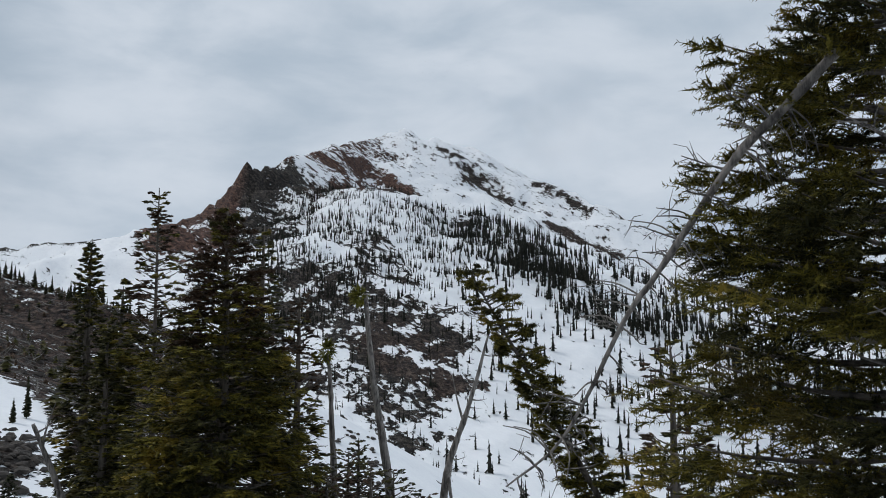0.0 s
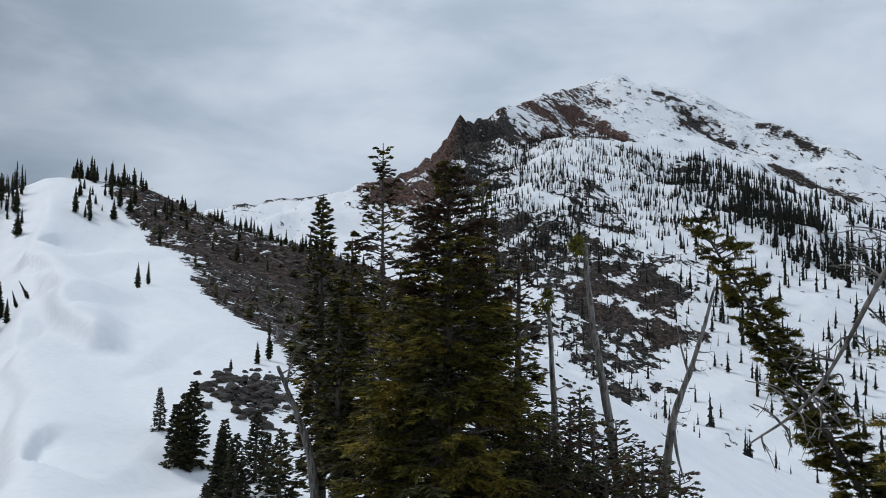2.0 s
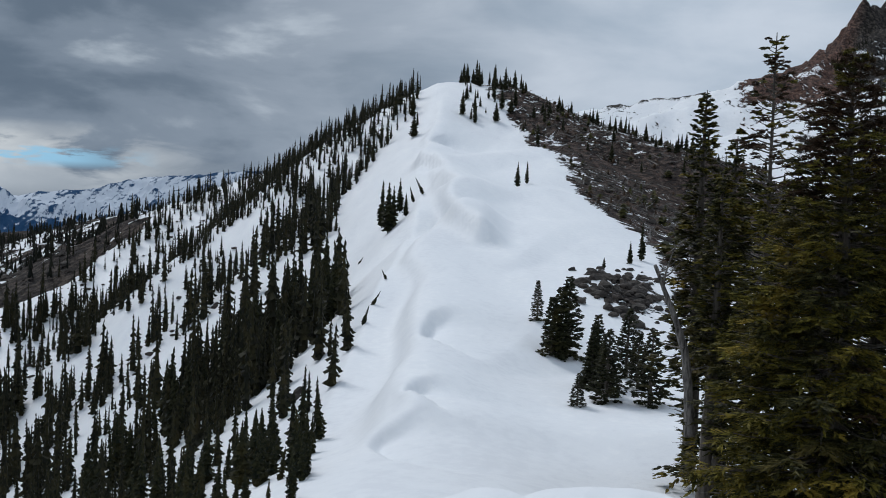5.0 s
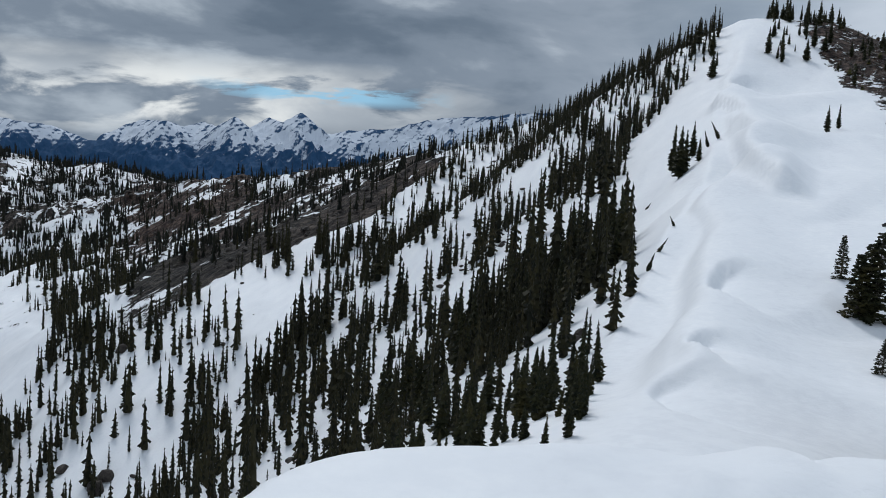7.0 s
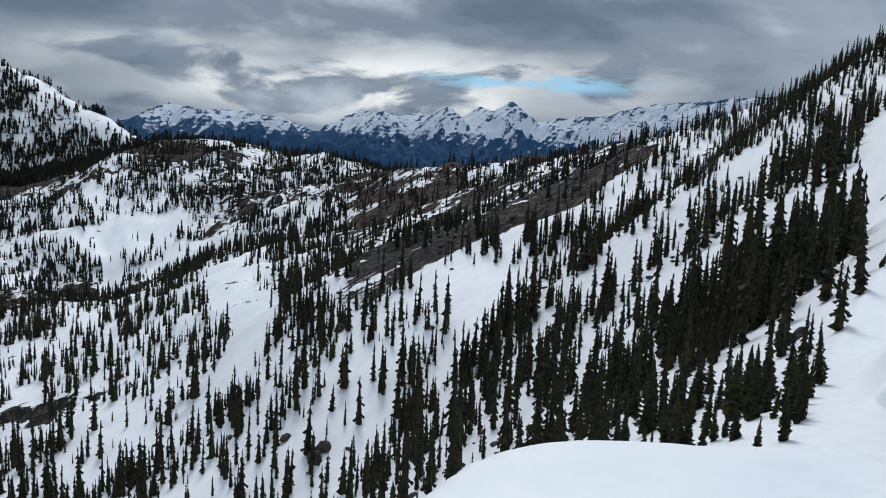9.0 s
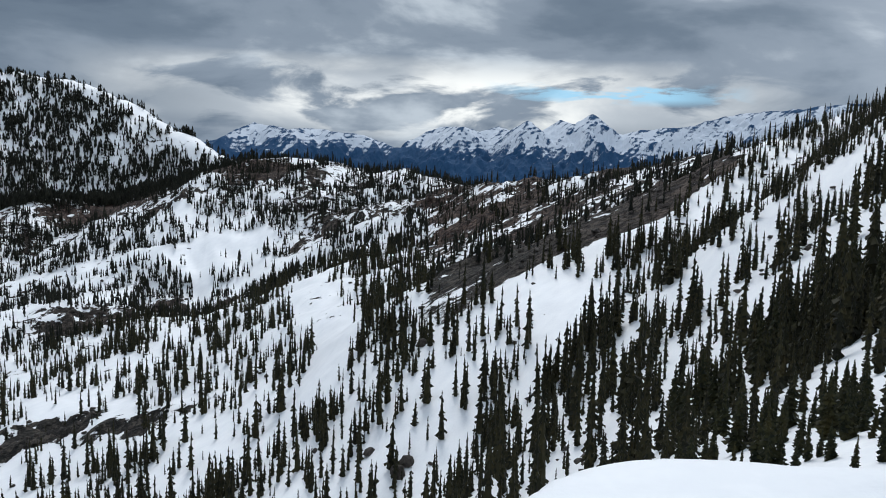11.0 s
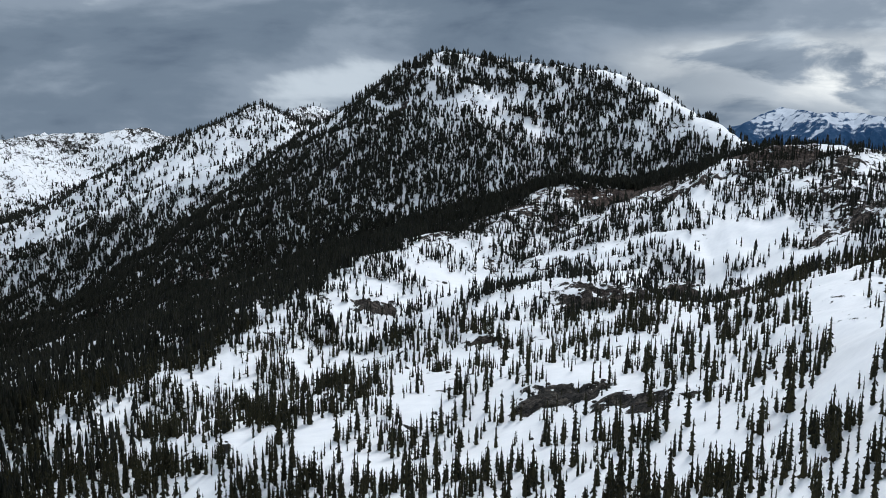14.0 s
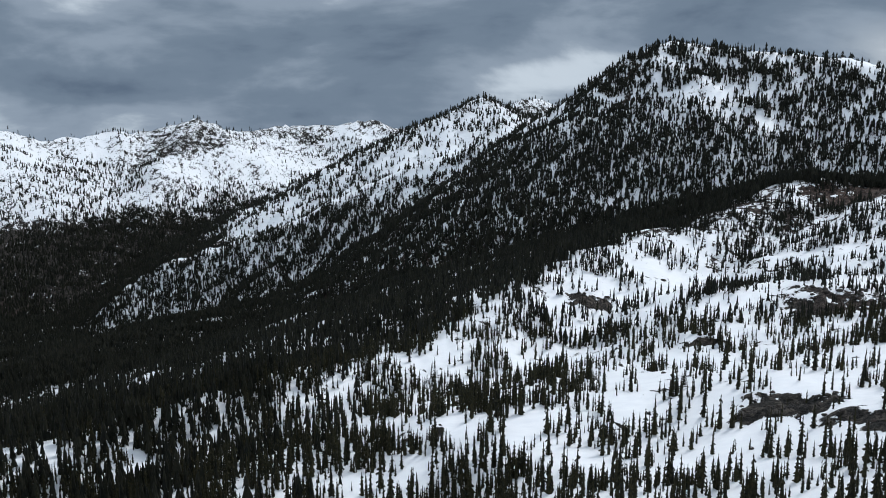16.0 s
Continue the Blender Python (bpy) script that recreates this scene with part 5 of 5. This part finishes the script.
def build_small_firs():
    kinds = [template(41, 3.0, 0.74), template(42, 3.0, 0.64), template(43, 3.0, 0.62, tops=3), template(44, 3.0, 0.46),
             template(45, 3.0, 0.50, True), template(46, 3.0, 0.42, True), template(47, 3.0, 0.62, True), template(48, 3.0, 0.36, True)]
    rng = random.Random(5)
    used = [False] * len(kinds)

    def put(kind, az, d, h, label, group, wide=1.0, tilt=0.0):
        x, y, z = place(az, d, sink=0.05)
        m = pose(x, y, z, tilt, tilt * 0.6, rng.uniform(0, 360)) @ Matrix.Diagonal((h / 3.0 * wide, h / 3.0 * wide, h / 3.0, 1))
        if used[kind]:
            ob = copy_thing(kinds[kind], m)
        else:
            ob = kinds[kind]
            used[kind] = True
            first[kind] = m
        tagged(ob, label, "tree", group)
        return ob

    first = {}
    snow = "small dark fir standing in the snow of the ridge"
    rows = [(2, 29.1, 38, 3.4), (3, 31.1, 41, 1.9), (0, 28.3, 29, 1.15), (0, 26.5, 30, 2.5), (2, 27.2, 33, 2.7), (0, 25.3, 36, 2.8), (0, 23.8, 30, 2.6), (1, 24.6, 33, 2.2), (4, 25.4, 60, 1.6), (7, 24.7, 62, 2.8), (5, 32.7, 105, 3.1), (7, 32.1, 108, 2.9), (6, 27.0, 57, 0.8), (7, 41.3, 97, 5.4), (5, 40.2, 99, 4.0), (4, 40.9, 84, 5.0), (5, 40.6, 85, 4.2), (4, 39.8, 85, 2.3), (0, 26.2, 31, 1.4)]
    for k, a, d, h in rows:
        put(k, a, d, h, snow, "small firs on the snow ridge")
    for a, d, h, tilt in [(40.9, 52, 0.8, 30), (41.8, 47, 1.0, -26), (42.7, 80, 1.0, 34), (38.7, 100, 2.2, 24), (39.3, 98, 2.0, -20), (43.3, 84, 1.4, 28), (42.3, 44, 1.2, 22)]:
        put(7, a, d, h, "small bent fir leaning out of the snow", "small firs on the snow ridge", tilt=tilt)
    for i in range(120):          # rocky side of the next rise and its skyline
        t = rng.random()
        a = 16 + 20 * t + rng.uniform(-0.6, 0.6)
        d = (np.interp(a, [16, 22.5, 27, 30.3, 33.5, 37.3], [150, 156, 168, 178, 192, 203])) + rng.uniform(-34, 10) * (rng.random() ** 1.2)
        put(4 + rng.randrange(4), a, d, rng.uniform(1.0, 3.6), "stunted dark fir among rocks on the rise", "firs on the rocky rise")
    for i in range(50):          # about the top of the rise
        a = rng.uniform(33.0, 36.6) if i < 34 else rng.uniform(38.6, 42.5)
        d = rng.uniform(168, 206) if i < 34 else rng.uniform(160, 235)
        put(4 + rng.randrange(4), a, d, rng.uniform(2.4, 6.0), "dark fir crowding the top of the rise", "firs on top of the rise")
    made = 0
    while made < 150:             # along the lower edge of the snow slope
        d = rng.uniform(15, 82)
        a = float(tree_edge(d)) + 0.35 + 15 * rng.random() ** 1.5
        x, y = polar(a, d)
        if not 0.3 < a - tree_edge(d) < 22 or (fbm(np.array([float(x)]), np.array([float(y)]), 9, 2, 80)[0] < -0.12):
            continue
        put((4, 5, 7, 6)[rng.randrange(4)], a, d, max(0.7, d * rng.uniform(0.035, 0.085)), "dark fir on the steep slope below the cornice", "firs below the cornice", wide=rng.uniform(0.75, 1.05), tilt=rng.uniform(-6, 6))
        made += 1
    for k, m in first.items():
        kinds[k].matrix_basis = m


build_small_firs()


def build_boulders():
    """Single outcrops that stand out of the snow."""
    g = random.Random(8)
    for az, d, size in [(46.6, 37, 0.55), (46.1, 38, 0.4), (76.7, 164, 2.6), (76.0, 166, 2.0), (75.2, 221, 2.4), (78.6, 176, 1.7)]:
        v, f = boulder(g)
        x, y, z = place(az, d, sink=0.15 * size)
        ob = new("boulder", mesh_from("boulder", v * [size, size, 1.4 * size], f, MAT_STONE))
        ob.location, ob.rotation_euler = (x, y, z), (0, 0, g.uniform(0, 6.28))
        tagged(ob, "dark grey rock outcrop in the snow among firs", "rock", "rock outcrops in the snow")


build_boulders()

# ---------------- dead wood ----------------
def curve_through(pts, n):
    """Smooth path through a few points."""
    pts = np.asarray(pts, float)
    t = np.linspace(0, len(pts) - 1, n)
    i = np.clip(t.astype(int), 0, len(pts) - 2)
    u = (t - i)[:, None]
    p0, p1, p2, p3 = pts[np.maximum(i - 1, 0)], pts[i], pts[i + 1], pts[np.minimum(i + 2, len(pts) - 1)]
    return 0.5 * (2 * p1 + (p2 - p0) * u + (2 * p0 - 5 * p1 + 4 * p2 - p3) * u ** 2 + (3 * p1 - p0 - 3 * p2 + p3) * u ** 3)


def dead_tree(name, label, pts, r0, r1, seed, stubs=10, stub_len=0.5, tuft=None, forks=(), twigs=4):
    """A weathered trunk along pts from base to tip, with broken side branches."""
    rng = np.random.RandomState(seed)
    root = new(name)
    base = np.asarray(pts[0], float)
    root.location = base
    tagged(root, label, "dead tree")
    path = curve_through(np.asarray(pts) - base, 26)
    path = path + np.cumsum(rng.normal(0, r0 * 0.05, path.shape), axis=0) * np.linspace(0, 1, 26)[:, None]
    h = Heap()
    tube(h, path, np.linspace(r0, r1, 26) * (1 + 0.10 * rng.uniform(-1, 1, 26)), 9, 0, rng, 0.12)
    ob = new("trunk", h.mesh("trunk", [MAT_DEADWOOD], True))
    ob.parent = root
    for k in range(stubs):
        u = rng.uniform(0.12, 0.97)
        p = path[int(u * 25)]
        ax = path[min(25, int(u * 25) + 1)] - path[max(0, int(u * 25) - 1)]
        ax /= np.linalg.norm(ax)
        t = rng.uniform(0, 6.28)
        out = np.cross(ax, [math.cos(t), math.sin(t), 0.3])
        out /= np.linalg.norm(out)
        ln = stub_len * rng.uniform(0.35, 1.0)
        bend = rng.normal(0, 0.12, 3)
        e = p + (out + 0.25 * ax) * ln
        hb = Heap()
        mid = p + (out + 0.1 * ax + bend) * ln * 0.5
        tube(hb, curve_through([p, mid, e], 8), np.linspace(r1 * 0.7 + 0.004, 0.003, 8), 5)
        br = new("branch", hb.mesh("branch", [MAT_DEADWOOD], True))
        br.parent = root
        for q in range(rng.randint(1, twigs)):
            s = p + (e - p) * rng.uniform(0.35, 0.95)
            e2 = s + (out * 0.5 + rng.normal(0, 0.6, 3)) * ln * 0.42
            ht = Heap()
            tube(ht, [s, (s + e2) / 2 + rng.normal(0, 0.03 * ln, 3), e2], [0.004, 0.003, 0.0015], 3)
            new("twig", ht.mesh("twig", [MAT_DEADWOOD], True)).parent = br
    for f0, f1, rr in forks:
        hb = Heap()
        tube(hb, curve_through([np.asarray(q) - base for q in (f0, (np.asarray(f0) + np.asarray(f1)) / 2 + rng.normal(0, 0.04, 3), f1)], 12), np.linspace(rr, 0.006, 12), 6)
        br = new("branch", hb.mesh("branch", [MAT_DEADWOOD], True))
        br.parent = root
    if tuft is not None:
        at, size = np.asarray(tuft[0]) - base, tuft[1]
        n = 150
        p = rng.normal(0, 1, (n, 3))
        p = p / np.linalg.norm(p, axis=1)[:, None] * (rng.uniform(0, 1, (n, 1)) ** 0.6) * np.array([[size, size, size * 1.25]]) + np.array([[0.0, 0.0, -0.35 * size]]) * rng.uniform(0, 2, (n, 1))
        hc = Heap()
        sprays(hc, at + p * 0.8, p + rng.normal(0, 0.4 * size, (n, 3)) + [0, 0, 0.3 * size], np.full(n, 0.16), np.full(n, 0.03), np.zeros(n, int), rng, 2)
        ob = new("foliage", hc.mesh("foliage", [MAT_NEEDLE_LIME]))
        ob.parent = root
        tagged(ob, "yellow-green tuft of living needles")
    return root


def build_dead_wood():
    # snag with a living tuft at its tip
    dead_tree("dead_tree", "leaning grey snag with a living tuft on top", [spot(2.6, -10.5, 19), spot(3.3, -5.5, 19), spot(4.2, 0.0, 19.2), spot(4.75, 5.0, 19.5)], 0.105, 0.045, 71, 9, 0.45, tuft=(spot(5.15, 5.0, 19.5), 0.15))
    dead_tree("dead_tree", "thin grey snag with a green tip", [spot(6.3, -11, 20), spot(6.6, -5, 20), spot(6.9, 1.2, 20)], 0.10, 0.035, 72, 8, 0.4, tuft=(spot(7.1, 1.6, 20), 0.17))
    dead_tree("dead_tree", "forked grey snag with broken twigs", [spot(0.0, -11, 17), spot(-0.6, -6.0, 17), spot(-2.0, -1.8, 17), spot(-3.1, 2.4, 17)], 0.095, 0.02, 73, 16, 0.4, forks=[(spot(-0.6, -6.0, 17), spot(-1.3, -9.5, 16.6), 0.05), (spot(-1.6, -3.0, 17), spot(-0.9, 0.0, 17.2), 0.03)])
    dead_tree("dead_tree", "thin grey snag beside the leaning one", [spot(5.9, -11, 18), spot(6.1, -7.5, 18)], 0.06, 0.02, 74, 4, 0.25)
    # the long dead limb across the view
    dead_tree("dead_limb", "long weathered dead limb hanging through the big fir", [spot(-25.5, 18.6, 5.6), spot(-22.4, 15.8, 5.6), spot(-19.6, 13.3, 5.6), spot(-16.4, 9.0, 5.7), spot(-14.2, 5.9, 5.8), spot(-12.4, 3.5, 5.8), spot(-9.8, -1.5, 5.9), spot(-7.7, -4.6, 6.0), spot(-4.8, -6.8, 6.0)], 0.034, 0.005, 75, 70, 0.38, twigs=7)
    dead_tree("dead_tree", "bleached bent snag on the rocky edge", [spot(21.4, -13.2, 18), spot(21.9, -8.6, 18), spot(22.9, -5.8, 18), spot(24.2, -2.8, 18)], 0.11, 0.03, 76, 10, 0.6, forks=[(spot(23.1, -5.2, 18), spot(25.2, -4.2, 18), 0.04), (spot(23.5, -4.4, 18), spot(22.9, -1.6, 18), 0.03)])
    # fallen grey trunks on the rocky slope
    rng = random.Random(12)
    for k in range(26):
        a, d = rng.uniform(15, 29), rng.uniform(62, 150)
        if a > np.interp(d, [60, 105, 150], [24, 28.5, 30]):
            continue
        x, y, z = place(a, d, sink=-0.15)
        t, ln = rng.uniform(0, 3.14), rng.uniform(1.5, 4.5)
        x2, y2 = x + ln * math.cos(t), y + ln * math.sin(t)
        dead_tree("fallen_trunk", "bleached fallen trunk lying among the rocks", [(x, y, z), ((x + x2) / 2, (y + y2) / 2, (z + ground_z(x2, y2)) / 2 + 0.25), (x2, y2, ground_z(x2, y2) + rng.uniform(0.1, 0.9))], 0.09, 0.02, 200 + k, 6, 0.8)


build_dead_wood()

# ---------------- cloud on the summit ridge ----------------
def cloud_material():
    m, t, b = material("thin_cloud")
    t.nodes.remove(b)
    out = t.nodes["Material Output"]
    pos = t.nodes.new("ShaderNodeNewGeometry").outputs["Position"]
    n = noise_tex(t, pos, 0.004, 3.0, 0.45)
    fade = attribute(t, "veil")
    dens = maths(t, "MULTIPLY", fade, ramp(t, maths(t, "MULTIPLY_ADD", fade, 0.35, n), [(0.45, (0, 0, 0)), (0.72, (1, 1, 1))]))
    clear = t.nodes.new("ShaderNodeBsdfTransparent")
    white = t.nodes.new("ShaderNodeBsdfDiffuse")
    white.inputs["Color"].default_value = (0.74, 0.77, 0.81, 1)
    thru = t.nodes.new("ShaderNodeBsdfTranslucent")
    thru.inputs["Color"].default_value = (0.74, 0.77, 0.81, 1)
    both = t.nodes.new("ShaderNodeMixShader")
    both.inputs[0].default_value = 0.45
    link(t, white.outputs[0], both.inputs[1])
    link(t, thru.outputs[0], both.inputs[2])
    mx = t.nodes.new("ShaderNodeMixShader")
    link(t, dens, mx.inputs[0])
    link(t, clear.outputs[0], mx.inputs[1])
    link(t, both.outputs[0], mx.inputs[2])
    link(t, mx.outputs[0], out.inputs["Surface"])
    return m


def build_cloud():
    mat = cloud_material()
    for k, (a0, a1, d, e0, e1, strength) in enumerate([(-11, 1.0, 1560, 12.0, 20.0, 0.12), (-10, 1.6, 1640, 12.8, 20.0, 0.22)]):
        na, ne = 60, 40
        A, E = np.meshgrid(np.linspace(a0, a1, na), np.linspace(e0, e1, ne), indexing="ij")
        D = d + 40 * fbm(A * 30, E * 30, 60, 3, 95 + k) + 12 * (E - e0)
        X, Y = polar(A, D)
        Z = EYE_Z + D * np.tan(np.radians(E))
        u, v = (A - a0) / (a1 - a0), (E - e0) / (e1 - e0)
        # thickest along and above the descending ridge
        veil = np.sin(np.pi * np.clip(u, 0, 1)) ** 0.8 * np.clip(np.sin(np.pi * v), 0, 1) ** 0.9 * strength
        i, j = np.arange(na - 1)[:, None], np.arange(ne - 1)[None]
        q = np.stack([i * ne + j, i * ne + j + 1, (i + 1) * ne + j + 1, (i + 1) * ne + j], -1).reshape(-1, 4)
        me = bpy.data.meshes.new("cloud_wisp")
        me.from_pydata(np.stack([X, Y, Z], -1).reshape(-1, 3).tolist(), [], q.tolist())
        at = me.attributes.new("veil", "FLOAT", "POINT")
        at.data.foreach_set("value", veil.ravel().astype(np.float32))
        me.polygons.foreach_set("use_smooth", np.ones(len(me.polygons), bool))
        me.materials.append(mat)
        ob = new("cloud_wisp", me)
        ob.visible_shadow = False
        tagged(ob, "thin grey cloud drifting over the snowy summit ridge", "cloud", kind="stuff")


build_cloud()
